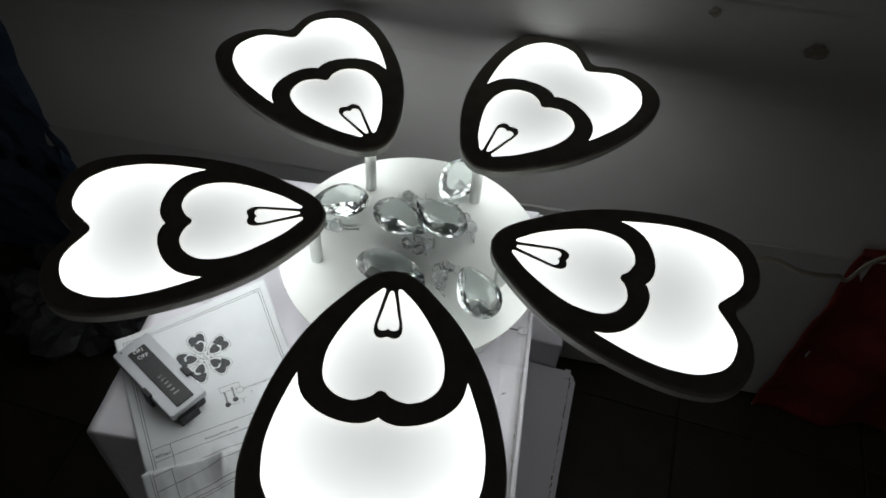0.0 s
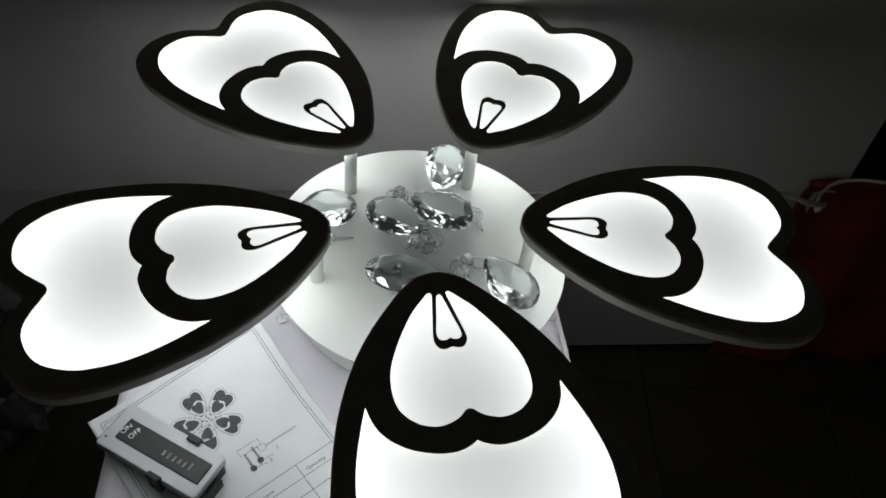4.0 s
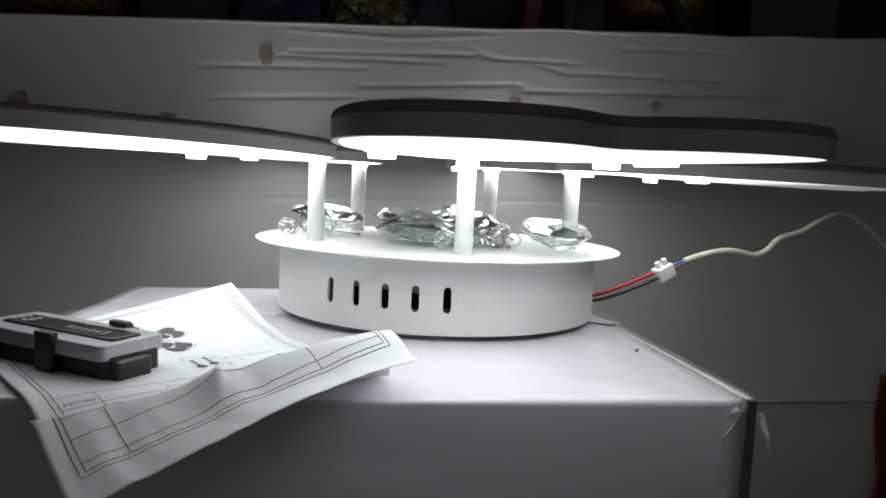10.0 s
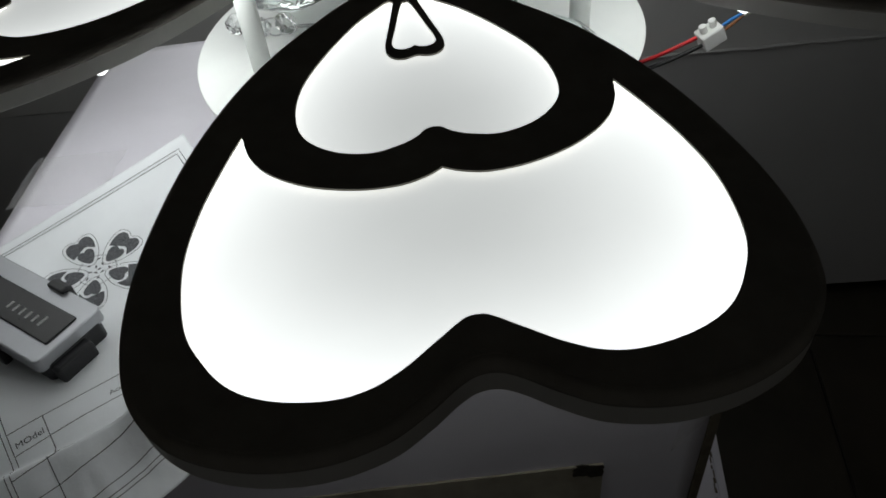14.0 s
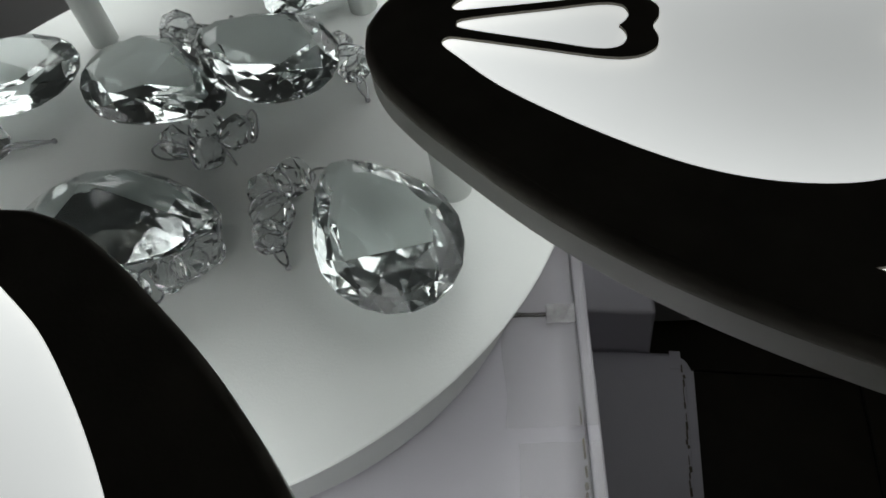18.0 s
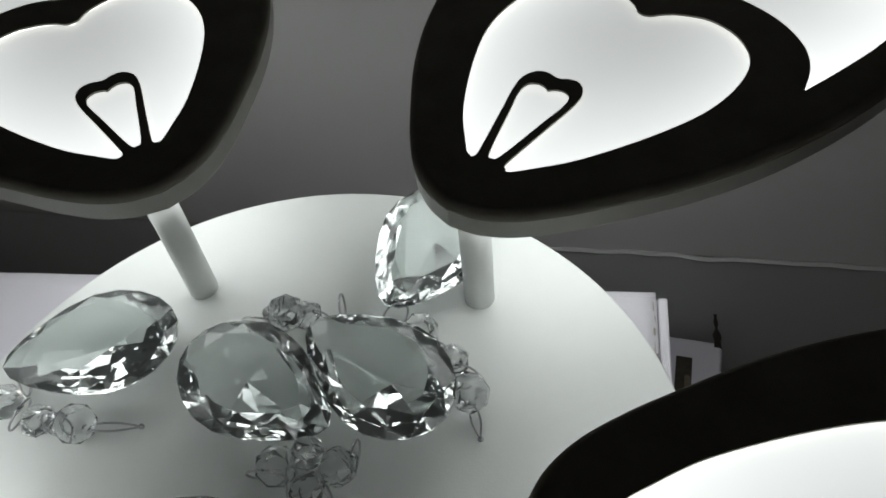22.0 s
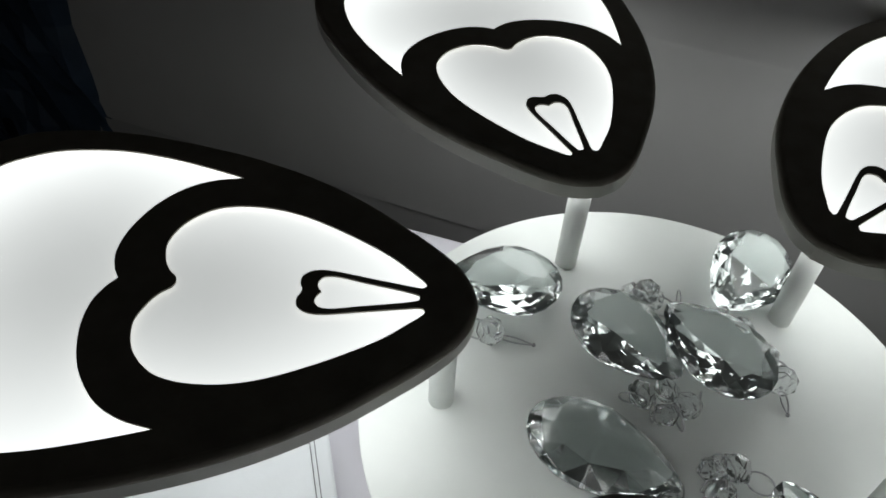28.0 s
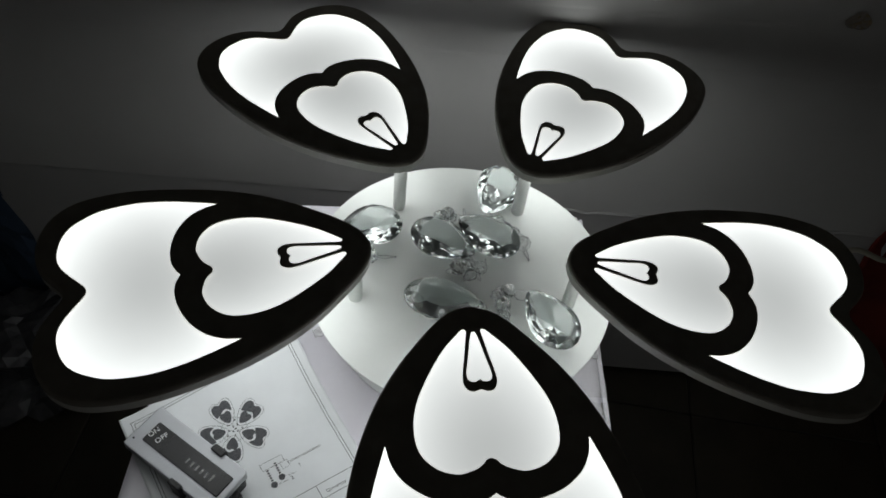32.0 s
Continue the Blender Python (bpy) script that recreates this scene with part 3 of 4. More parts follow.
left_low = thing("carton", pose(-0.400, -0.177, 0, 0, 0, -13.0), "dull white carton standing on the floor before the stack", "carton", "stacked white cartons")
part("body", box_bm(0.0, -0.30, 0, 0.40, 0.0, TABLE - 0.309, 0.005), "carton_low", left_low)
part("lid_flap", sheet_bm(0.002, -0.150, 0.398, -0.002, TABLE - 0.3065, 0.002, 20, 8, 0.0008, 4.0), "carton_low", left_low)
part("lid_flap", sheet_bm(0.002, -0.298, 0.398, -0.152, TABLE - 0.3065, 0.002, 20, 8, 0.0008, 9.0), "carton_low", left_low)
rear = thing("carton", pose(0.2167, 0.0972, 0, 0, 0, -11.0), "narrow dull white carton with a hand hole beside the stack", "carton", "stacked white cartons")
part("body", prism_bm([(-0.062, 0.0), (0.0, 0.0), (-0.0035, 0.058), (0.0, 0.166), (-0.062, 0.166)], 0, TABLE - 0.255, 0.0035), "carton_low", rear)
# no hole is cut: a dark sheet stands for the shade inside
part("hand_hole", box_bm(-0.0375, 0.062, TABLE - 0.2560, -0.0245, 0.146, TABLE - 0.2544), "gap_shade_scrap", rear, "dark sheet for shade inside the hand hole")
part("hole_flap", box_bm(-0.0300, 0.064, TABLE - 0.2556, -0.0252, 0.128, TABLE - 0.2539), "kraft", rear, "brown card seen inside the slot")

bm = sheet_bm(-0.0045, 0.0, 0.0045, 0.034, 0, 0.0005, 6, 20, 0.003, 21.0)
for v in bm.verts:
    v.co.x = v.co.x * (0.75 - 14 * v.co.y + 0.6 * noise.noise(Vector((v.co.y * 120, 2.0, 0)))) - 0.25 * v.co.y
part("torn_strip", bm, "gap_shade_scrap", rear, "dark torn strip of film at the corner").matrix_basis = pose(-0.0040, 0.1600, TABLE - 0.2562, 72, 0, 0)

# ---- the flower lamp ----
lamp = thing("ceiling_lamp", pose(0, 0, TABLE), "white ceiling lamp with five lit black-rimmed heart petals", "ceiling lamp")
BASE_R, DISC_R, DISC_Z, PETAL_TOP, PETAL_T = 0.1195, 0.1375, 0.0525, 0.124, 0.0122


def slotted_drum(radius, z0, z1, slots, slot_w, s0, s1, thick=0.0016):
    """A thin drum wall with rounded upright slots cut through it."""
    bm = bmesh.new()
    angles = []
    half = slot_w / 2 / radius
    for a in slots:
        for k in range(9):
            angles.append(a - half + 2 * half * k / 8)
    base = [2 * math.pi * k / 128 - math.pi for k in range(128)]
    base = [a for a in base if all(abs(a - s) > half * 1.3 for s in slots)]
    angles = sorted(angles + base)
    n = len(angles)

    def cut(a):
        for s in slots:
            d = abs(a - s)
            if d <= half + 1e-9:
                rr = slot_w / 2
                e = rr - math.sqrt(max(0.0, rr * rr - (d * radius) ** 2))
                return s0 + e, s1 - e
        return None

    mid = (s0 + s1) / 2
    cols = []
    for a in angles:
        c = cut(a) or (mid, mid)
        row = []
        for rad in (radius, radius - thick):
            row.append([bm.verts.new((rad * math.cos(a), rad * math.sin(a), z)) for z in (z0, c[0], c[1], z1)])
        cols.append(row)
    for i in range(n):
        a, b = cols[i], cols[(i + 1) % n]
        both = cut(angles[i]) and cut(angles[(i + 1) % n])
        for s in (0, 1):
            for k in (0, 2):
                f = (a[s][k], b[s][k], b[s][k + 1], a[s][k + 1])
                bm.faces.new(f if s == 0 else f[::-1])
        ca, cb = cut(angles[i]), cut(angles[(i + 1) % n])
        if bool(ca) != bool(cb):
            for s in (0, 1):
                bm.faces.new((a[s][1], a[s][2], b[s][1]) if ca else (b[s][1], b[s][2], a[s][1]))
            e = a if ca else b
            bm.faces.new((e[0][1], e[0][2], e[1][2], e[1][1]))
        if both:
            bm.faces.new((a[0][1], b[0][1], b[1][1], a[1][1]))
            bm.faces.new((b[0][2], a[0][2], a[1][2], b[1][2]))
        for k in (0, 3):
            bm.faces.new((a[0][k], a[1][k], b[1][k], b[0][k]))
    bmesh.ops.remove_doubles(bm, verts=bm.verts[:], dist=1e-6)
    bmesh.ops.dissolve_degenerate(bm, edges=bm.edges[:], dist=1e-7)
    bmesh.ops.recalc_face_normals(bm, faces=bm.faces[:])
    return bm


slots = [math.radians(a) for a in (-137.5, -127.7, -118.0, -108.6, -99.0)]
part("base_drum", slotted_drum(BASE_R, 0.0030, DISC_Z - 0.0006, slots, 0.0052, 0.0175, 0.0338), "white_metal", lamp, smooth=False)
part("mount_plate", lathe_bm([(0.098, 0.0010), (0.100, 0.0013), (0.100, 0.0040), (0.099, 0.0044)], 64), "white_metal", lamp, "white mounting plate under the base")
part("driver_box", box_bm(-0.08, -0.03, 0.0035, 0.05, 0.03, 0.030, 0.003), "black_plastic", lamp, "dark driver box inside the base")
term_row = part("terminal_row", box_bm(-0.034, -0.004, 0.0225, 0.034, 0.004, 0.0290, 0.0008), "nylon", lamp, "white plastic terminal row inside the base")
term_row.matrix_basis = pose(0.070 * math.cos(math.radians(-127)), 0.070 * math.sin(math.radians(-127)), 0, 0, 0, -37)
part("disc_plate", lathe_bm([(0.0, DISC_Z - 0.0012), (DISC_R - 0.0008, DISC_Z - 0.0012), (DISC_R, DISC_Z - 0.0007), (DISC_R, DISC_Z - 0.0003), (DISC_R - 0.0006, DISC_Z), (0.0, DISC_Z)], 128, cap=False), "white_metal", lamp)

# petal outlines, u outwards along the axis and v across it, in metres
RIM = [(0.0842, 0), (0.0868, 0.0110), (0.0930, 0.0215), (0.1020, 0.0310), (0.1130, 0.0405), (0.1370, 0.0590), (0.1645, 0.0748), (0.1970, 0.0875), (0.2290, 0.0955), (0.2600, 0.1000), (0.2850, 0.0998),
       (0.3075, 0.0945), (0.3235, 0.0820), (0.3325, 0.0640), (0.3350, 0.0450), (0.3318, 0.0280), (0.3252, 0.0165), (0.3195, 0.0090), (0.3166, 0.0040), (0.3158, 0)]
FIELD = [(0.2988, 0), (0.2998, 0.0038), (0.3060, 0.0120), (0.3125, 0.0205), (0.3175, 0.0300), (0.3190, 0.0405), (0.3165, 0.0545), (0.3105, 0.0660), (0.3000, 0.0745), (0.2850, 0.0812), (0.2600, 0.0838), (0.2360, 0.0808), (0.2140, 0.0750), (0.1962, 0.0692)]
BAND = [(0.1962, 0.0692), (0.2092, 0.0660), (0.2210, 0.0588), (0.2311, 0.0457), (0.2370, 0.0296), (0.2382, 0.0155), (0.2357, 0.0060), (0.2322, 0)]
HEART = [(0.2085, 0), (0.2095, 0.0030), (0.2130, 0.0065), (0.2165, 0.0130), (0.2185, 0.0235), (0.2140, 0.0365), (0.2030, 0.0465), (0.1870, 0.0495), (0.1680, 0.0468), (0.1470, 0.0378), (0.1245, 0.0245), (0.1110, 0.0130), (0.1068, 0.0090)]
CLIP_OUT = [(0.1068, 0.0090), (0.1062, 0.0072), (0.1078, 0.0056), (0.1130, 0.0062), (0.1300, 0.0092), (0.1455, 0.0120), (0.1530, 0.0118), (0.1575, 0.0088), (0.1584, 0.0048), (0.1572, 0.0012), (0.1570, 0)]
CLIP_IN = [(0.1087, 0), (0.1095, 0.0016), (0.1170, 0.0036), (0.1320, 0.0066), (0.1435, 0.0090), (0.1490, 0.0084), (0.1510, 0.0053), (0.1505, 0.0022), (0.1490, 0)]


def full(half, per=7):
    """Both halves of a loop whose half runs from axis to axis."""
    pts = smooth_path(half, per)
    return [tuple(p) for p in pts] + [(p[0], -p[1]) for p in reversed(pts[1:-1])]


rim = full(RIM)
field_half = [tuple(p) for p in smooth_path(FIELD, 7)] + [tuple(p) for p in smooth_path(BAND, 7)][1:]
field = field_half + [(u, -v) for u, v in reversed(field_half[1:-1])]
heart_half = [tuple(p) for p in smooth_path(HEART, 7)] + [tuple(p) for p in smooth_path(CLIP_OUT, 5)][1:]
heart = heart_half + [(u, -v) for u, v in reversed(heart_half[1:-1])]
clip_in = full(CLIP_IN, 5)


def swung(loop, degrees):
    """A loop turned about the petal's tip."""
    c, s = math.cos(math.radians(degrees)), math.sin(math.radians(degrees))
    return [(0.1075 + (u - 0.1075) * c - v * s, (u - 0.1075) * s + v * c) for u, v in loop]


def inset(loop, d):
    """The loop moved inwards by d."""
    n, out = len(loop), []
    area = sum(loop[i][0] * loop[(i + 1) % n][1] - loop[(i + 1) % n][0] * loop[i][1] for i in range(n))
    s = 1 if area > 0 else -1
    for i in range(n):
        a, b = Vector(loop[i - 1]), Vector(loop[(i + 1) % n])
        t = (b - a).normalized()
        out.append((loop[i][0] - s * t.y * d, loop[i][1] + s * t.x * d))
    return out


def grown(loop, d):
    return inset(loop, -d)


def top_plate(holes, r=0.0032):
    """The black top: a thin flat sheet with cut-outs whose outer edge rolls softly down over the side."""
    me = plate_mesh([inset(rim, r)] + holes, -0.0008, 0.0, "hazed_plate")
    bm = bmesh.new()
    bm.from_mesh(me)
    rows = []
    for k in range(6):
        a = math.pi / 2 * k / 5
        rows.append([bm.verts.new((u, v, -r + r * math.cos(a) - (0 if k else 0.0003))) for u, v in inset(rim, r * (1 - math.sin(a)) + (0 if k else 0.0008))])
    rows.append([bm.verts.new((u, v, -r - 0.0010)) for u, v in rim])
    rows.append([bm.verts.new((u, v, -r - 0.0010)) for u, v in inset(rim, 0.0016)])
    for a, b in zip(rows, rows[1:]):
        for i in range(len(rim)):
            j = (i + 1) % len(rim)
            bm.faces.new((a[i], a[j], b[j], b[i])).smooth = True
    bmesh.ops.recalc_face_normals(bm, faces=bm.faces[:])
    bm.to_mesh(me)
    bm.free()
    return me


petal_meshes = {
    "plate": top_plate([field, heart, clip_in]),
    "side": plate_mesh([inset(rim, 0.0003), inset(rim, 0.0033)], -PETAL_T, -0.0034, "acrylic_side", 0.0004),
    "field": plate_mesh([grown(field, 0.0034)], -0.0048, -0.0030, "diffuser_outer"),
    "heart": plate_mesh([grown(full(HEART + [(0.1060, 0)]), 0.0034)], -0.0048, -0.0030, "diffuser_inner"),
    "under": plate_mesh([inset(rim, 0.0034)], -PETAL_T + 0.0002, -PETAL_T + 0.0022, "diffuser_under"),
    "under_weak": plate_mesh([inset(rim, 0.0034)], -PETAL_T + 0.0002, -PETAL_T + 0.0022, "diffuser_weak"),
}
# one head's slender clip was glued on a little askew
clip_loop = [tuple(p) for p in smooth_path(CLIP_OUT, 5)]
skew_clip = swung(clip_loop[6:] + [(u, -v) for u, v in reversed(clip_loop[6:-1])], 6.5)
head_half = [tuple(p) for p in smooth_path(HEART, 7)] + clip_loop[1:6]
skew_heart = head_half + skew_clip + [(u, -v) for u, v in reversed(head_half[1:])]
askew_plate = top_plate([field, skew_heart, swung(clip_in, 6.5)])
led_mesh = mesh_of(box_bm(-0.0074, -0.0036, -0.0046, 0.0074, 0.0036, 0.0, 0.0010), "led", name="led_block")
strip_mesh = mesh_of(box_bm(-0.0150, -0.0020, -0.0028, 0.0150, 0.0020, 0.0, 0.0006), "led", name="diode_strip")
cap_mesh = mesh_of(lathe_bm([(0.0070, -0.0045), (0.0074, -0.0040), (0.0074, 0.0)], 24), "diffuser_under", True, "post_cap")
post_mesh = mesh_of(lathe_bm([(0.0060, DISC_Z), (0.0060, PETAL_TOP - PETAL_T - 0.002)], 32, cap=True), "white_metal", True, "post")
# each head stands a little differently on its post
SEATS = [(0.0054, -0.0067, 0.1233, 0.07, -0.23, 53.84), (0.0030, 0.0035, 0.1226, 0.57, -0.25, 124.46), (-0.0013, -0.0021, 0.1220, 1.46, -0.73, 193.58), (-0.0113, -0.0036, 0.1253, 0.29, -0.39, 271.33), (-0.0040, -0.0172, 0.1246, -0.25, 0.98, 345.64)]
for k, seat in enumerate(SEATS):
    axis = 51.0 + 72 * k
    p = part("petal", petal_meshes["side"], None, lamp, "lit heart-shaped petal with greyish acrylic sides")
    p.matrix_basis = pose(*seat)
    part("top_plate", askew_plate if k == 0 else petal_meshes["plate"], None, p, "matt black cut-out top plate greyed for lens haze")
    part("outer_panel", petal_meshes["field"], None, p, "glowing white acrylic panel")
    part("heart_panel", petal_meshes["heart"], None, p, "glowing white heart-shaped panel")
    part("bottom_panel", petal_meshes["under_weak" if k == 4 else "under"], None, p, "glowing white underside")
    for u, v, turn in ((0.170, 0.064, 55), (0.170, -0.064, -55)):
        led = part("led_block", led_mesh, None, p, "bright white diode block")
        led.matrix_basis = pose(u, v, -PETAL_T + 0.0006, 0, 0, turn)
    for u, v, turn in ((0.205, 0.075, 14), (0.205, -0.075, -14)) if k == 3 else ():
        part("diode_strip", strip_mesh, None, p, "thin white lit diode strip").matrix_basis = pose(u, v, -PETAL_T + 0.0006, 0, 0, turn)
    a = math.radians(axis)
    post = part("post", post_mesh, None, lamp, "white round steel post")
    post.matrix_basis = pose(0.099 * math.cos(a), 0.099 * math.sin(a), 0, 0, 0, axis)
    cap = part("post_cap", cap_mesh, None, p, "bright white collar")
    cap.matrix_basis = pose(*seat).inverted() @ pose(0.099 * math.cos(a), 0.099 * math.sin(a), 0.1235 - PETAL_T + 0.0015)

# ---- crystal pendants lying on the disc ----
def drop_mesh(length, width, thick, n=10):
    """A faceted flat teardrop: a table, two rows of facets to the girdle, and the same below. The tip points to +x."""
    def outline(a, s):
        c = math.cos(a)
        x = length / 2 * (c + 0.18 * (1 if c > 0 else 0) * c * c)
        y = width / 2 * math.sin(a) * (1 - 0.34 * max(0.0, (c + 0.25) / 1.25) ** 1.6)
        return s * x, s * y
    bm = bmesh.new()

    def ring(s, z, off, count):
        return [bm.verts.new((*outline(2 * math.pi * (k + off) / count, s), z * thick)) for k in range(count)]

    low, girdle_low, girdle = ring(0.66, -0.40, 0.5, n), ring(1.0, -0.03, 0, 2 * n), ring(1.0, 0.03, 0, 2 * n)
    crown, table = ring(0.86, 0.22, 0.5, n), ring(0.68, 0.34, 0, n)
    keel = bm.verts.new((-0.06 * length, 0, -0.76 * thick))
    for j in range(n):
        a, b, c, k = 2 * j, 2 * j + 1, (2 * j + 2) % (2 * n), (j + 1) % n
        bm.faces.new((keel, low[k], low[j]))
        bm.faces.new((low[j], low[k], girdle_low[c]))
        bm.faces.new((low[j], girdle_low[b], girdle_low[a]))
        bm.faces.new((low[j], girdle_low[c], girdle_low[b]))
        for p, q in ((a, b), (b, c)):
            bm.faces.new((girdle_low[p], girdle_low[q], girdle[q], girdle[p]))
            bm.faces.new((crown[j], girdle[p], girdle[q]))
        bm.faces.new((table[j], crown[j], table[k]))
        bm.faces.new((table[j], girdle[a], crown[j]))
        bm.faces.new((table[k], crown[j], girdle[c]))
    bm.faces.new(table)
    bmesh.ops.recalc_face_normals(bm, faces=bm.faces[:])
    return mesh_of(bm, "crystal", False, "drop")


def bead_mesh(radius, flat):
    """A small octagonal cut bead."""
    bm = bmesh.new()
    rings = []
    for s, z, off in ((0.55, -1, 0), (1.0, -0.15, 0.5), (1.0, 0.15, 0.5), (0.55, 1, 0)):
        rings.append([bm.verts.new((radius * s * math.cos(2 * math.pi * (k + off) / 8), radius * s * math.sin(2 * math.pi * (k + off) / 8), z * flat)) for k in range(8)])
    for a, b in zip(rings, rings[1:]):
        for k in range(8):
            k1 = (k + 1) % 8
            bm.faces.new((a[k], a[k1], b[k1], b[k]))
    bm.faces.new(rings[0][::-1])
    bm.faces.new(rings[-1])
    bmesh.ops.recalc_face_normals(bm, faces=bm.faces[:])
    return mesh_of(bm, "bead", False, "bead")


DROP = drop_mesh(0.058, 0.0445, 0.0188)
BIG_DROP = drop_mesh(0.066, 0.049, 0.0205)
BEADS = [bead_mesh(0.0076, 0.0055), bead_mesh(0.0064, 0.0050)]
RING = mesh_of(tube_bm([(0.0064 * math.cos(a), 0.0052 * math.sin(a), 0) for a in (2 * math.pi * k / 20 for k in range(20))], 0.00045, 6, True), "wire", True, "wire_ring")
PIN_HEAD = mesh_of(lathe_bm([(0.0002, -0.0011), (0.0008, -0.0008), (0.0011, 0.0), (0.0008, 0.0008), (0.0002, 0.0011)], 12), "wire", True, "pin_head")
rng = random.Random(11)
# centre, where the tip points, lean across and along, the beads and wire rings of its little chain, and where its pin ends
PENDANTS = [
    ((-0.080, 0.046), 203, -9, -5, [(-0.114, 0.025), (-0.098, 0.018), (-0.082, 0.016)], [(-0.1105, 0.0350), (-0.106, 0.0205), (-0.090, 0.0165)], (-0.0595, 0.0178)),
    ((-0.018, 0.030), -28, 6, 6, [(-0.0045, 0.0010), (0.0070, -0.0065), (0.0165, 0.0010), (0.0060, 0.0045, 0.004)], [(-0.0085, -0.0015), (0.0010, -0.0050), (0.0130, -0.0060), (0.0215, 0.0050)], None),
    ((0.029, 0.033), 146, -7, -4, [(-0.0150, 0.0635), (-0.0050, 0.0640), (-0.010, 0.0580, 0.0090)], [(-0.0245, 0.0620), (-0.0105, 0.0665), (0.0085, 0.0680), (0.0000, 0.0610)], None),
    ((0.043, 0.095), -118, -16, 4, [(0.0405, 0.0555), (0.0535, 0.0440), (0.0600, 0.0295)], [(0.0300, 0.0640), (0.0470, 0.0500), (0.0570, 0.0370)], (0.0640, 0.0140)),
    ((-0.0215, -0.0350), -13, 174, 3, [(0.0115, -0.0530), (0.0010, -0.0600), (-0.0110, -0.0660)], [(0.0150, -0.0455), (0.0065, -0.0565), (-0.0050, -0.0630)], None),
    ((0.071, -0.063), 118, -4, -4, [(0.0390, -0.0255), (0.0290, -0.0290), (0.0330, -0.0410), (0.0325, -0.0500)], [(0.0500, -0.0290), (0.0340, -0.0260), (0.0300, -0.0355)], (0.0380, -0.0605)),
]
for (cx, cy), tip, lean_x, lean_y, chain, loops, end, big in ((*p, i == 4) for i, p in enumerate(PENDANTS)):
    pend = thing("crystal_pendant", pose(cx, cy, TABLE + DISC_Z), "clear cut-glass teardrop with bead chain on white disc", "crystal", "crystal pendants")
    shape = BIG_DROP if big else DROP
    drop = part("drop", shape, None, pend, "clear faceted glass teardrop")
    turn = Euler((math.radians(lean_x), math.radians(lean_y), math.radians(tip))).to_matrix().to_4x4()
    low = min((turn @ v.co).z for v in shape.vertices)
    drop.matrix_basis = Matrix.Translation((0, 0, 0.0003 - low)) @ turn
    for i, (x, y, *up) in enumerate(chain):
        me = BEADS[i % 2]
        tilt = Euler((math.radians(rng.uniform(-60, 60)), math.radians(rng.uniform(-50, 50)), math.radians(rng.uniform(0, 360)))).to_matrix().to_4x4()
        low = min((tilt @ v.co).z for v in me.vertices)
        b = part("bead", me, None, pend)
        b.matrix_basis = Matrix.Translation((x - cx, y - cy, 0.0002 - low + sum(up))) @ tilt
    for x, y in loops:
        ring = part("wire_ring", RING, None, pend)
        ring.matrix_basis = pose(x - cx, y - cy, 0.0054, rng.uniform(62, 100), rng.uniform(-20, 20), rng.uniform(0, 360))
    if end:
        (x0, y0), (x1, y1) = chain[-1], end
        d = Vector((x1 - x0, y1 - y0, 0))
        side = Vector((-d.y, d.x, 0)).normalized() * 0.0016
        p0, p1 = Vector((x0 - cx, y0 - cy, 0.0040)) + d.normalized() * 0.003, Vector((x1 - cx, y1 - cy, 0.0020))
        mid = (p0 + p1) / 2
        pin = tube_bm(smooth_path([p1, mid + side, p0 + side * 0.6, p0 - d.normalized() * 0.0012, p0 - side * 0.6, mid - side, p1], 5), 0.0004, 6)
        part("wire_pin", pin, "wire", pend, smooth=True)
        part("pin_head", PIN_HEAD, None, pend).matrix_basis = pose(p1.x, p1.y, p1.z)

# ---- the instruction sheet ----
PW, PL = 0.158, 0.207
paper_at = pose(-0.2905, -0.1112, TABLE - 0.0042, 0, 0, 29.0)
sheet = thing("instruction_sheet", paper_at, "creased white printed instruction sheet hanging over the carton's edge", "paper")


def ease(x, a, b):
    t = min(1.0, max(0.0, (x - a) / (b - a)))
    return t * t * (3 - 2 * t)


def on_sheet(s, t, lift=0.0):
    """From the flat sheet, s to the right and t down, to its lying, creased form."""
    z = 0.0018 + 0.024 * max(0.0, (s - 0.015) / (PW - 0.015)) ** 1.15 * max(0.0, 1 - t / 0.066)
    z += 0.0030 * max(0.0, 1 - abs(t - 0.066) / 0.016) * ease(s, 0.05, 0.15)
    fold = 0.153 + 0.030 * s / PW
    # a pleat: the paper doubles back and its lower strip stands up as a ridge towards the free corner
    rise = 0.0035 + 0.0215 * ease(s, 0.02, PW)
    z += rise * ease(t, fold - 0.0030, fold + 0.0005) * (1 - 0.45 * ease(t, fold, fold + 0.026))
    z += 0.0040 * max(0.0, 1 - math.hypot(s - 0.070, (t - fold - 0.010) * 0.5) / 0.014)
    z += 0.0006 * noise.noise(Vector((s * 40, t * 40, 3.0))) * ease(t, 0.09, 0.19)
    z += 0.0005 * (1 - abs(noise.noise(Vector((s * 55, t * 30, 8.0)))) * 3) * ease(t, fold - 0.012, fold + 0.012)
    z += 0.0024 * max(0.0, 1 - abs((s - 0.071) + 0.35 * (t - 0.172)) / 0.0026) * max(0.0, 1 - abs(t - 0.172) / 0.017)
    over = max(0.0, -0.2150 - (-0.1112 + 0.4848 * s - 0.8746 * t))
    z -= 1.1 * over ** 1.5 * (1 - 0.75 * s / PW)
    # the lower strip has slipped aside at the pleat
    s -= 0.0040 * ease(t, fold - 0.0030, fold)
    return Vector((s, -t, z + 0.0008 + lift))


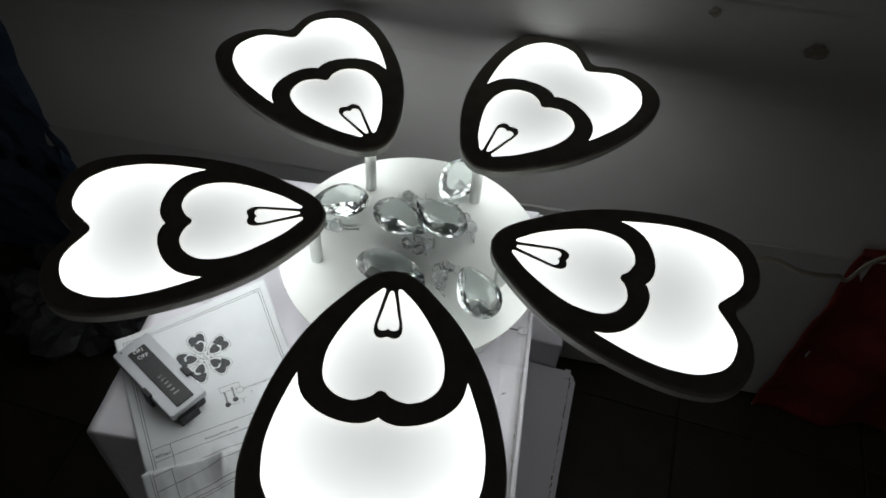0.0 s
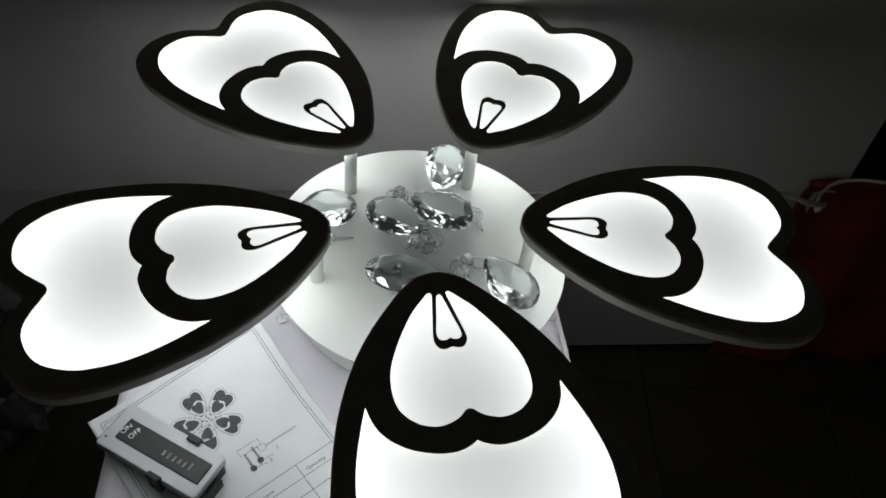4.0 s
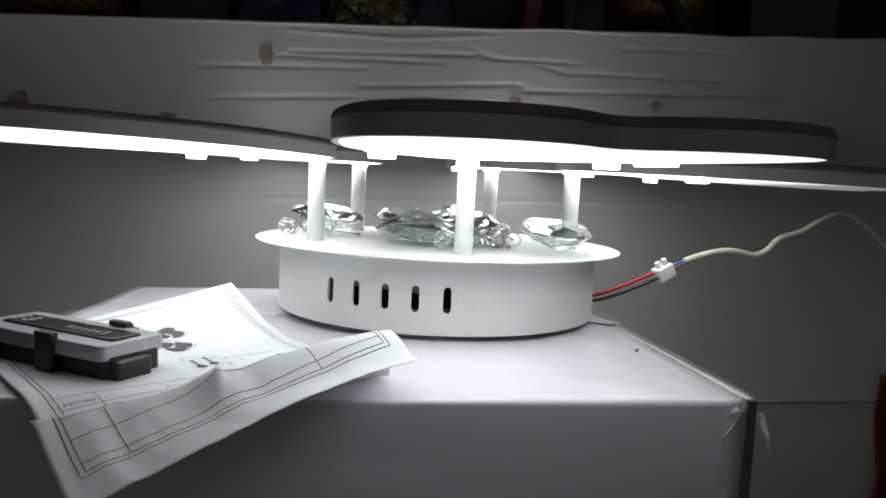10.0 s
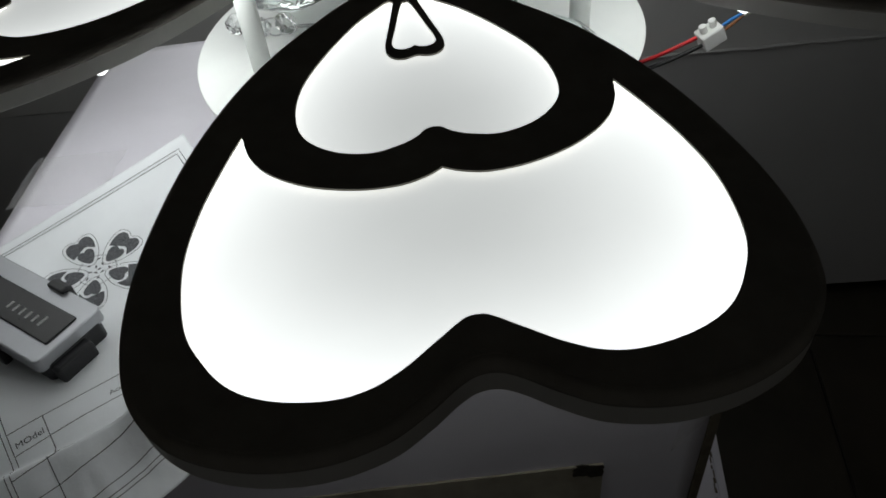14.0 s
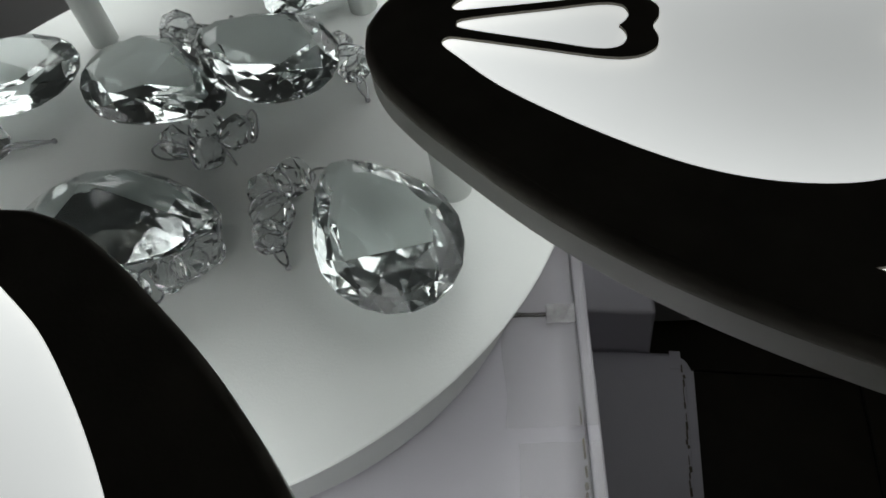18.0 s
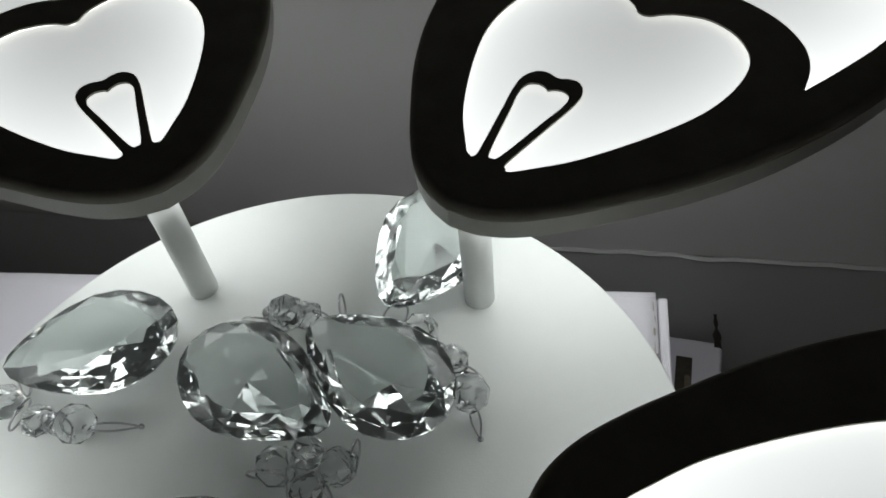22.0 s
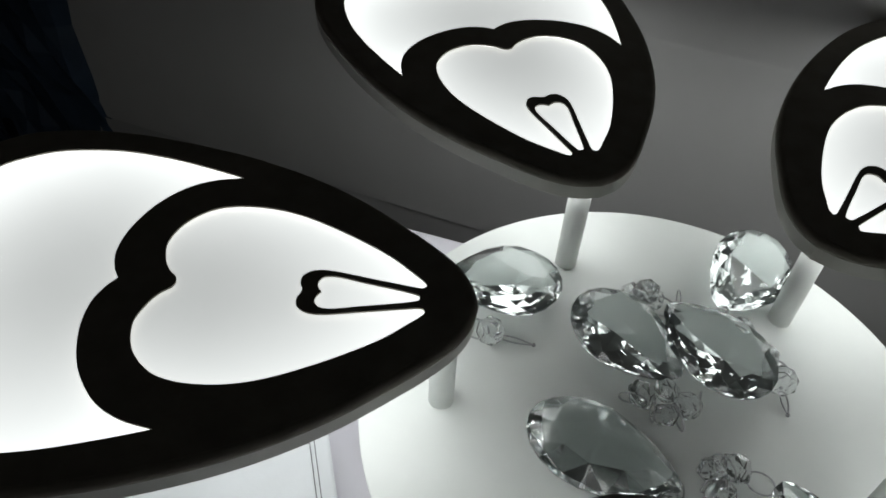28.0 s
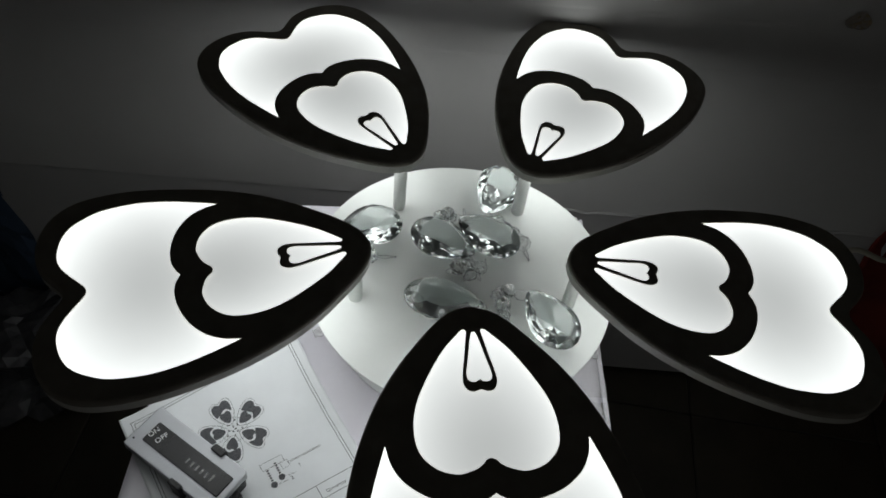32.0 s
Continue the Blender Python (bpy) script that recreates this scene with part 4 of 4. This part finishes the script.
bm = bmesh.new()
NS, NT = 72, 150
grid = [[bm.verts.new(on_sheet(PW * i / NS, PL * j / NT)) for i in range(NS + 1)] for j in range(NT + 1)]
for j in range(NT):
    for i in range(NS):
        bm.faces.new((grid[j][i], grid[j + 1][i], grid[j + 1][i + 1], grid[j][i + 1]))
r = bmesh.ops.extrude_face_region(bm, geom=bm.faces[:])
for v in r["geom"]:
    if isinstance(v, bmesh.types.BMVert):
        v.co.z -= 0.00025
bmesh.ops.recalc_face_normals(bm, faces=bm.faces[:])
part("paper", bm, "paper", sheet, smooth=True)


def ribbon(points, width, closed=False, lift=0.00025):
    """An inked line along points of the flat sheet."""
    pts = [Vector(p) for p in points]
    if closed:
        pts.append(pts[0])
    fine = []
    for a, b in zip(pts, pts[1:]):
        n = max(1, int((b - a).length / 0.0022))
        fine += [a + (b - a) * k / n for k in range(n)]
    fine.append(pts[-1])
    bm = bmesh.new()
    rows = []
    for i, p in enumerate(fine):
        d = (fine[min(i + 1, len(fine) - 1)] - fine[max(i - 1, 0)]).normalized()
        q = Vector((-d.y, d.x)) * width / 2
        rows.append([bm.verts.new(on_sheet(*(p + q), lift)), bm.verts.new(on_sheet(*(p - q), lift))])
    for a, b in zip(rows, rows[1:]):
        bm.faces.new((a[0], a[1], b[1], b[0]))
    return bm


def blot(points, lift):
    """A filled shape on the sheet."""
    bm = bmesh.new()
    bm.faces.new([bm.verts.new(on_sheet(*p, lift)) for p in points])
    bmesh.ops.triangulate(bm, faces=bm.faces[:])
    return bm


for d in (0.0075, 0.0098):
    part("border_line", ribbon([(d, d), (PW - d, d), (PW - d, 0.2015 - d), (d, 0.2015 - d)], 0.0004, True), "ink", sheet)
for t in (0.1335, 0.1460, 0.1590, 0.1725, 0.1870):
    part("table_line", ribbon([(0.0098, t), (PW - 0.0098, t)], 0.0004), "ink", sheet)
for s in (0.0265, 0.1130):
    part("table_line", ribbon([(s, 0.1335), (s, 0.1917)], 0.0004), "ink", sheet)


def print_text(text, s, t, size, wide=1.0):
    me = letters_mesh(text, size, "ink")
    for v in me.vertices:
        v.co = on_sheet(s + v.co.x * wide, t - v.co.y, 0.0003)
    part("print", me, None, sheet, "small grey printed words")


print_text("MOdel", 0.0115, 0.1430, 0.0046, 1.05)
print_text("Accessories  name", 0.0560, 0.1428, 0.0038, 1.12)
print_text("Qunantity", 0.1180, 0.1428, 0.0038, 1.15)
print_text("1", 0.1090, 0.1120, 0.0045)
print_text("2", 0.0990, 0.1190, 0.0045)

FX, FY = 0.0775, 0.0560
ring_pts = [(FX + 0.0105 * math.cos(a), FY + 0.0105 * math.sin(a)) for a in (2 * math.pi * k / 40 for k in range(40))]
part("drawing_line", ribbon(ring_pts, 0.0003, True), "ink", sheet)


def small_petal(k, loop, scale, shift):
    a = math.radians(51 + 72 * k - 29 + 2)
    out = []
    for u, v in loop:
        uu, vv = (u * scale + shift), v * scale
        out.append((FX + uu * math.cos(a) - vv * math.sin(a), FY - (uu * math.sin(a) + vv * math.cos(a))))
    return out


few = [rim[i] for i in range(0, len(rim), 5)]
few_field = [field[i] for i in range(0, len(field), 4)]
few_heart = [p for p in full(HEART, 2)]
for k in range(5):
    part("drawing_line", ribbon(small_petal(k, few, 0.094, -0.0030), 0.00028, True), "ink", sheet)
    part("drawn_petal", blot(small_petal(k, few_field, 0.094, -0.0030), 0.0003), "ink_dots", sheet, "grey stippled printed petal")
    part("drawn_heart", blot(small_petal(k, few_heart, 0.094, -0.0030), 0.0003), "ink_dots", sheet, "grey stippled printed heart")
for k in range(11):
    a, rr = 2.4 * k, 0.0012 + 0.00068 * k
    cx, cy, b = FX + rr * math.cos(a), FY + rr * math.sin(a), a * 1.7
    part("drawn_leaf", blot([(cx + l * math.cos(b) - w * math.sin(b), cy + l * math.sin(b) + w * math.cos(b)) for l, w in ((-0.0015, 0), (0, 0.0006), (0.0015, 0), (0, -0.0006))], 0.0003), "ink", sheet)
# side view of the lamp with its screws
DY = 0.0130
for line in ([(0.086, 0.082), (0.105, 0.082), (0.105, 0.088), (0.086, 0.088)], [(0.107, 0.0905), (0.136, 0.0905), (0.136, 0.0915), (0.107, 0.0915)], [(0.101, 0.088), (0.107, 0.088), (0.107, 0.094), (0.101, 0.094)]):
    part("drawing_line", ribbon([(x - 0.004, y + DY) for x, y in line], 0.0003, True), "ink", sheet)
for s0, dip in ((0.0855, 0.003), (0.0935, 0.0)):
    for i in range(5):
        y = 0.0865 + DY + dip + 0.0023 * i
        part("drawn_screw", blot([(s0 + 0.0012 * math.cos(a), y + 0.0008 * math.sin(a)) for a in (2 * math.pi * q / 8 for q in range(8))], 0.0003), "ink", sheet)
    part("drawn_knob", blot([(s0 + 0.0027 * math.cos(a), y + 0.004 + 0.0027 * math.sin(a)) for a in (2 * math.pi * q / 14 for q in range(14))], 0.0003), "ink_dots", sheet)
    part("drawing_line", ribbon([(s0 + 0.003, y + 0.005), (s0 + 0.011, y + 0.0060)], 0.0003), "ink", sheet)

# ---- the remote control in its black holder ----
remote = thing("remote_control", pose(-0.2290, -0.1525, TABLE - 0.0034, 0, 0, -38.2), "silver remote switch in a black holder on paper", "remote control")


def rounded_slab(x0, y0, x1, y1, z0, z1, r, crown=0.0, bevel=0.0012):
    """A slab with rounded plan corners and a softly crowned top."""
    pts = []
    for cx, cy, a0 in ((x1 - r, y1 - r, 0), (x0 + r, y1 - r, 90), (x0 + r, y0 + r, 180), (x1 - r, y0 + r, 270)):
        for k in range(7):
            a = math.radians(a0 + 15 * k)
            pts.append((cx + r * math.cos(a), cy + r * math.sin(a)))
    bm = bmesh.new()
    f = bm.faces.new([bm.verts.new((x, y, z0)) for x, y in pts])
    ret = bmesh.ops.extrude_face_region(bm, geom=[f])
    for v in ret["geom"]:
        if isinstance(v, bmesh.types.BMVert):
            v.co.z = z1
    bmesh.ops.recalc_face_normals(bm, faces=bm.faces[:])
    top = [e for e in bm.edges if all(abs(v.co.z - z1) < 1e-6 for v in e.verts)]
    bmesh.ops.bevel(bm, geom=top, offset=bevel, segments=3, affect="EDGES", profile=0.5)
    return bm


part("holder", rounded_slab(-0.042, -0.0172, 0.0490, 0.0172, 0.0, 0.0125, 0.004), "black_plastic", remote, "black moulded holder")
case = part("case", rounded_slab(-0.0475, -0.0200, 0.0475, 0.0200, 0.0110, 0.0185, 0.0030, bevel=0.0010), "silver", remote, "brushed silver case", smooth=False)
for v in case.data.vertices:
    v.co.x += 0.0030 * (1 - (v.co.y / 0.021) ** 2) * (1 if v.co.x > 0 else 0)
part("key_strip", rounded_slab(-0.0370, -0.0094, 0.0435, 0.0094, 0.0180, 0.0196, 0.0012, bevel=0.0006), "gloss_black", case, "satin black key strip")
part("key_gap", box_bm(-0.0190, -0.0095, 0.0190, -0.0184, 0.0095, 0.01972), "black_wire", case, "joint across the key strip")
for x, y, w in ((0.0115, -0.0225, 0.012), (0.0180, 0.0225, 0.012)):
    s = 1 if y > 0 else -1
    clip = part("clip", box_bm(x - w / 2, min(y - s * 0.0045, y), 0.0, x + w / 2, max(y - s * 0.0045, y) , 0.0205, 0.0010), "black_plastic", remote, "black side clip")
    part("clip_hook", box_bm(x - w / 2, y - 0.0035 - s * 0.003, 0.0187, x + w / 2, y + 0.0015 - s * 0.003, 0.0215, 0.0009), "black_plastic", clip, "black hook over the case")
part("end_block", box_bm(0.0400, -0.0150, 0.0, 0.0545, 0.0060, 0.0110, 0.0015), "black_plastic", remote, "black end block of the holder")
part("lamp_dot", lathe_bm([(0.0009, 0.0184), (0.0009, 0.01868)], 12), "black_wire", case).matrix_basis = pose(-0.0435, -0.0120, 0)
for text, x in (("ON", -0.0340), ("OFF", -0.0255)):
    me = letters_mesh(text, 0.0062, "print_white", "CENTER")
    lt = part("letters", me, None, case, "white printed letters")
    lt.matrix_basis = pose(x + 0.0022, -0.0002, 0.01972, 0, 0, 76)
for i in range(6):
    h = 0.0062 if i == 0 else 0.0046
    part("mark", box_bm(-0.0008, -0.0012, 0.01965, 0.0008, 0.0012 + h - 0.0024, 0.01975), "print_grey", case, "pale printed mark").matrix_basis = pose(0.0300 - 0.0050 * i, -0.0024, 0)

# ---- wires ----
leads = thing("power_lead", pose(0.118, -0.022, TABLE + 0.010), "cream cable joined by a terminal to red and black wires", "cable")


def lead(name, pts, radius, material, label):
    base = Vector((0.118, -0.022, 0.010))
    part(name, tube_bm([p - base for p in smooth_path(pts, 8)], radius, 10), material, leads, label, smooth=True)


lead("red_wire", [(0.112, -0.016, 0.0125), (0.128, -0.020, 0.0160), (0.150, -0.0245, 0.0255), (0.172, -0.026, 0.0352)], 0.0013, "red_wire", "red wire")
lead("black_wire", [(0.112, -0.018, 0.0095), (0.128, -0.023, 0.0122), (0.150, -0.0285, 0.0212), (0.173, -0.030, 0.0312)], 0.0013, "black_wire", "black wire")
lead("blue_wire", [(0.184, -0.025, 0.0385), (0.192, -0.023, 0.042), (0.201, -0.021, 0.0445)], 0.0011, "blue_wire", "blue wire")
lead("brown_wire", [(0.184, -0.028, 0.0370), (0.192, -0.025, 0.040), (0.201, -0.021, 0.0440)], 0.0011, "brown_wire", "brown wire")
CABLE = [(0.199, -0.021, 0.0440), (0.212, -0.020, 0.0480), (0.226, -0.0195, 0.0515), (0.240, -0.019, 0.0530), (0.253, -0.018, 0.0515), (0.264, -0.017, 0.0495), (0.276, -0.016, 0.0530), (0.290, -0.014, 0.0640), (0.312, -0.011, 0.0700),
         (0.335, -0.006, 0.0800), (0.365, 0.000, 0.0860), (0.405, 0.004, 0.0660), (0.445, 0.024, 0.0400), (0.486, 0.056, 0.0040), (0.550, 0.118, -0.0750), (0.610, 0.178, -0.1080), (0.660, 0.203, -0.1136),
         (0.720, 0.196, -0.1140), (0.800, 0.172, -0.1250), (1.00, 0.06, -0.2500), (1.25, -0.02, -0.42), (1.45, -0.10, -0.5665)]
lead("cable", CABLE, 0.0026, "cream_cable", "cream white flexible cable")
term = part("terminal", box_bm(-0.0075, -0.0058, -0.0055, 0.0075, 0.0058, 0.0055, 0.0012), "nylon", leads, "milky nylon terminal block")
term.matrix_basis = pose(0.178 - 0.118, -0.027 + 0.022, 0.0350 - 0.010, 0, -25, 10)
for x in (-0.0030, 0.0035):
    sc = part("screw_tower", lathe_bm([(0.0024, 0.0), (0.0024, 0.0050), (0.0019, 0.0054)], 14), "nylon", term, "round screw tower")
    sc.matrix_basis = pose(x, 0.0, 0.0050)

# ---- red cloth and blue bag at the ends of the stack ----
def draped(x0, x1, z0, z1, folds, depth, seed, slant=0.0):
    bm = bmesh.new()
    nx, nz = 70, 40
    rows = []
    for j in range(nz + 1):
        row = []
        for i in range(nx + 1):
            u, w = i / nx, j / nz
            x, z = x0 + (x1 - x0) * u + slant * (1 - w), z0 + (z1 - z0) * w
            y = depth * math.sin(u * folds * 2 * math.pi + 1.5 * noise.noise(Vector((u * 3, w * 2, seed)))) * (1.1 - 0.5 * w) + 0.02 * noise.noise(Vector((u * 6, w * 5, seed + 4)))
            row.append(bm.verts.new((x, y, z + 0.02 * (u - 0.5) ** 2)))
        rows.append(row)
    for j in range(nz):
        for i in range(nx):
            bm.faces.new((rows[j][i], rows[j][i + 1], rows[j + 1][i + 1], rows[j + 1][i]))
    r = bmesh.ops.extrude_face_region(bm, geom=bm.faces[:])
    for v in r["geom"]:
        if isinstance(v, bmesh.types.BMVert):
            v.co.y += 0.004
    bmesh.ops.recalc_face_normals(bm, faces=bm.faces[:])
    return bm


cloth = thing("cloth", pose(0.622, 0.210, 0, 0, 0, wall_yaw), "red-orange cloth hanging in soft folds to the floor", "cloth")
part("drape", draped(0.0, 0.75, 0.004, TABLE - 0.125, 4.5, 0.012, 8.0), "red_cloth", cloth, smooth=True)
part("hem", tube_bm([(0.75 * k / 30, 0.002 + 0.004 * math.sin(k), TABLE - 0.123) for k in range(31)], 0.006, 8), "red_cloth", cloth, "rolled upper hem", smooth=True)

bag = thing("bag", pose(-0.630, 0.41, 0, 0, 0, wall_yaw), "dark blue plastic bag with black print standing on the floor", "bag")
bm = box_bm(-0.50, -0.02, 0.002, 0.0, 0.22, TABLE + 0.05, 0.03, 3)
bmesh.ops.subdivide_edges(bm, edges=[e for e in bm.edges if e.calc_length() > 0.06], cuts=16, use_grid_fill=True)
for v in bm.verts:
    v.co.y -= 0.010 * (1 - abs(noise.noise(Vector((v.co.x * 14, 1.0, v.co.z * 9)))) * 2.4) + 0.006 * noise.noise(Vector((v.co.x * 40, 2.0, v.co.z * 26)))
    v.co.x += 0.010 * noise.noise(Vector((v.co.y * 16, 5.0, v.co.z * 14)))
for v in bm.verts:
    v.co.x += 0.17 * max(0.0, (TABLE - 0.12 - v.co.z)) * (1 if v.co.x > -0.2 else 0)
    v.co.y += 0.02 * noise.noise(v.co * 7)
part("film", bm, "blue_bag", bag)
for i, wdt in enumerate((0.030, 0.012, 0.022, 0.016, 0.026)):
    part("print_bar", box_bm(-0.20 + 0.045 * i, -0.036, 0.32 - 0.012 * i, -0.20 + 0.045 * i + wdt, -0.030, 0.345 - 0.012 * i), "dark_print", bag, "black printed mark")
crumple = thing("plastic_wrap", pose(-0.62, 0.29, 0, 0, 0, 10), "crumpled whitish plastic wrap darkened for shade on the floor", "plastic wrap")
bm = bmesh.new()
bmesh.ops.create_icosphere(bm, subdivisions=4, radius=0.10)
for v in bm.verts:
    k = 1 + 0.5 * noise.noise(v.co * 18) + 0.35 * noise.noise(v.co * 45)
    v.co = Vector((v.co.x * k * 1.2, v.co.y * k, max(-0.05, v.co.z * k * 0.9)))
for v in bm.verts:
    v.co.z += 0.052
part("film", bm, "shaded_lace", crumple)

# ---- goods standing on top of the carton stack ----
TOP_Z = TABLE + 0.272


def on_stack(name, x, back, label, category, group=""):
    """A thing on the top of the stack, x along it and back from its front edge."""
    lift = 0.035 * x
    p = stack_at @ Vector((x, back, 0.2745 + lift))
    return thing(name, pose(p.x, p.y, p.z, 0, 0, wall_yaw), label, category, group)


def bowl(x, back, r, up=0.0):
    b = on_stack("bowl_lamp", x, back, "gold mosaic glass bowl lamp on a dark foot", "lamp", "bowl lamps")
    part("foot", lathe_bm([(r * 0.72, 0.0), (r * 0.75, 0.004), (r * 0.62, 0.014 + up), (r * 0.60, 0.018 + up)], 40), "shelf_dark", b, "dark round foot")
    part("bowl", lathe_bm([(r * q, z + up) for q, z in ((0.60, 0.016), (0.85, 0.024), (1.0, 0.050), (0.97, 0.085), (0.80, 0.115), (0.45, 0.13))], 48), "gold", b, "gold mosaic glass bowl", smooth=True)


bowl(-0.407, 0.14, 0.088)
bowl(0.392, 0.236, 0.080, 0.024)
for x, back, w, d, h, mat, lab in ((-0.262, 0.18, 0.112, 0.10, 0.16, "shelf_grey", "grey card box"), (0.128, 0.22, 0.085, 0.10, 0.14, "shelf_grey", "grey card box"), (0.277, 0.20, 0.046, 0.06, 0.10, "shelf_pale", "pale grey card box"),
                                   (-0.55, 0.22, 0.12, 0.12, 0.2, "shelf_grey", "grey card box"), (0.57, 0.22, 0.13, 0.12, 0.22, "shelf_dark", "black box")):
    t = on_stack("shop_box", x, back, lab + " standing on the white cartons", "box", "boxes on the cartons")
    part("body", box_bm(-w / 2, -d / 2, 0, w / 2, d / 2, h * 0.86, 0.003), mat, t)
    part("lid", box_bm(-w / 2 - 0.001, -d / 2 - 0.001, h * 0.86, w / 2 + 0.001, d / 2 + 0.001, h, 0.003), mat, t, "close-fitting lid")


def soft_bag(x, back, w, d, h, mat, label, seed):
    """A slumped paper bag with pinched top and folds."""
    bm = bmesh.new()
    bmesh.ops.create_cube(bm, size=1.0)
    bmesh.ops.subdivide_edges(bm, edges=bm.edges[:], cuts=14, use_grid_fill=True)
    for v in bm.verts:
        up = v.co.z + 0.5
        v.co = Vector((v.co.x * w * (1 - 0.25 * up) + 0.14 * w * up, v.co.y * d * (1 - 0.65 * up), up * h * (1 + 0.10 * v.co.x)))
        if up > 0.02:
            v.co += Vector((noise.noise(v.co * 22 + Vector((seed, 0, 0))), noise.noise(v.co * 22 + Vector((0, seed, 0))), 0.4 * noise.noise(v.co * 30))) * 0.010
    b = on_stack("paper_bag", x, back, label, "bag", "bags on the cartons")
    part("body", bm, mat, b)
    part("handle", tube_bm(smooth_path([(-0.022, -d * 0.2, h * 0.94), (-0.026, -d * 0.24, h * 1.16), (0.0, -d * 0.25, h * 1.26), (0.030, -d * 0.24, h * 1.16), (0.026, -d * 0.2, h * 0.94)], 6), 0.0016, 8), "shelf_dark", b, "thin black cord handle", smooth=True)


soft_bag(-0.140, 0.15, 0.105, 0.09, 0.15, "shelf_blue", "dark blue slumped paper bag with cord handle", 3.0)
soft_bag(0.052, 0.19, 0.060, 0.08, 0.16, "shelf_blue", "dark blue narrow paper bag with cord handle", 8.0)

# thin red box leaning on its neighbour
red = on_stack("shop_box", 0.176, 0.12, "thin dark red box leaning on the white cartons", "box", "boxes on the cartons")
part("body", box_bm(-0.011, -0.05, 0, 0.011, 0.05, 0.21, 0.003), "shelf_red", red).matrix_basis = pose(0, 0, 0.0015, 0, 6, 0)

# black display stand: two legs under an arched bar
stand = on_stack("display_stand", 0.320, 0.12, "black arched metal display stand on the white cartons", "stand")
part("leg", box_bm(-0.094, -0.012, 0, -0.076, 0.012, 0.066, 0.002), "shelf_dark", stand, "upright black leg")
part("bar", tube_bm(smooth_path([(-0.085, 0, 0.064), (-0.055, 0, 0.070), (0.0, 0, 0.078), (0.050, 0, 0.070)], 6), 0.013, 10), "shelf_dark", stand, "arched black bar", smooth=True)
part("leg", tube_bm([Vector(p) for p in ((0.044, 0, 0.072), (0.074, 0, 0.034), (0.100, 0, 0.006))], 0.010, 10), "shelf_dark", stand, "slanting black leg", smooth=True)
foil = on_stack("foil_parcel", -0.014, 0.11, "crumpled olive foil parcel", "parcel")
bm = bmesh.new()
bmesh.ops.create_icosphere(bm, subdivisions=4, radius=0.05)
for v in bm.verts:
    k = 1 + 0.35 * noise.noise(v.co * 30) + 0.2 * noise.noise(v.co * 70)
    v.co = Vector((v.co.x * k * 1.1, v.co.y * k * 0.8, max(-0.03, v.co.z * k)))
for v in bm.verts:
    v.co.z += 0.031
part("foil", bm, "shelf_green", foil)

# ---- floor tiles ----
TS = 0.33
tile_mesh = mesh_of(box_bm(-TS / 2 + 0.0015, -TS / 2 + 0.0015, -0.012, TS / 2 - 0.0015, TS / 2 - 0.0015, 0.0, 0.0012, 1), "tile", name="floor_tile")
for i in range(-6, 7):
    for j in range(-7, 5):
        t = part("floor_tile", tile_mesh, None, floor)
        t.matrix_basis = pose(0, 0, 0, 0, 0, -12) @ pose(0.272 + TS * i, 0.105 + TS * j, 0)
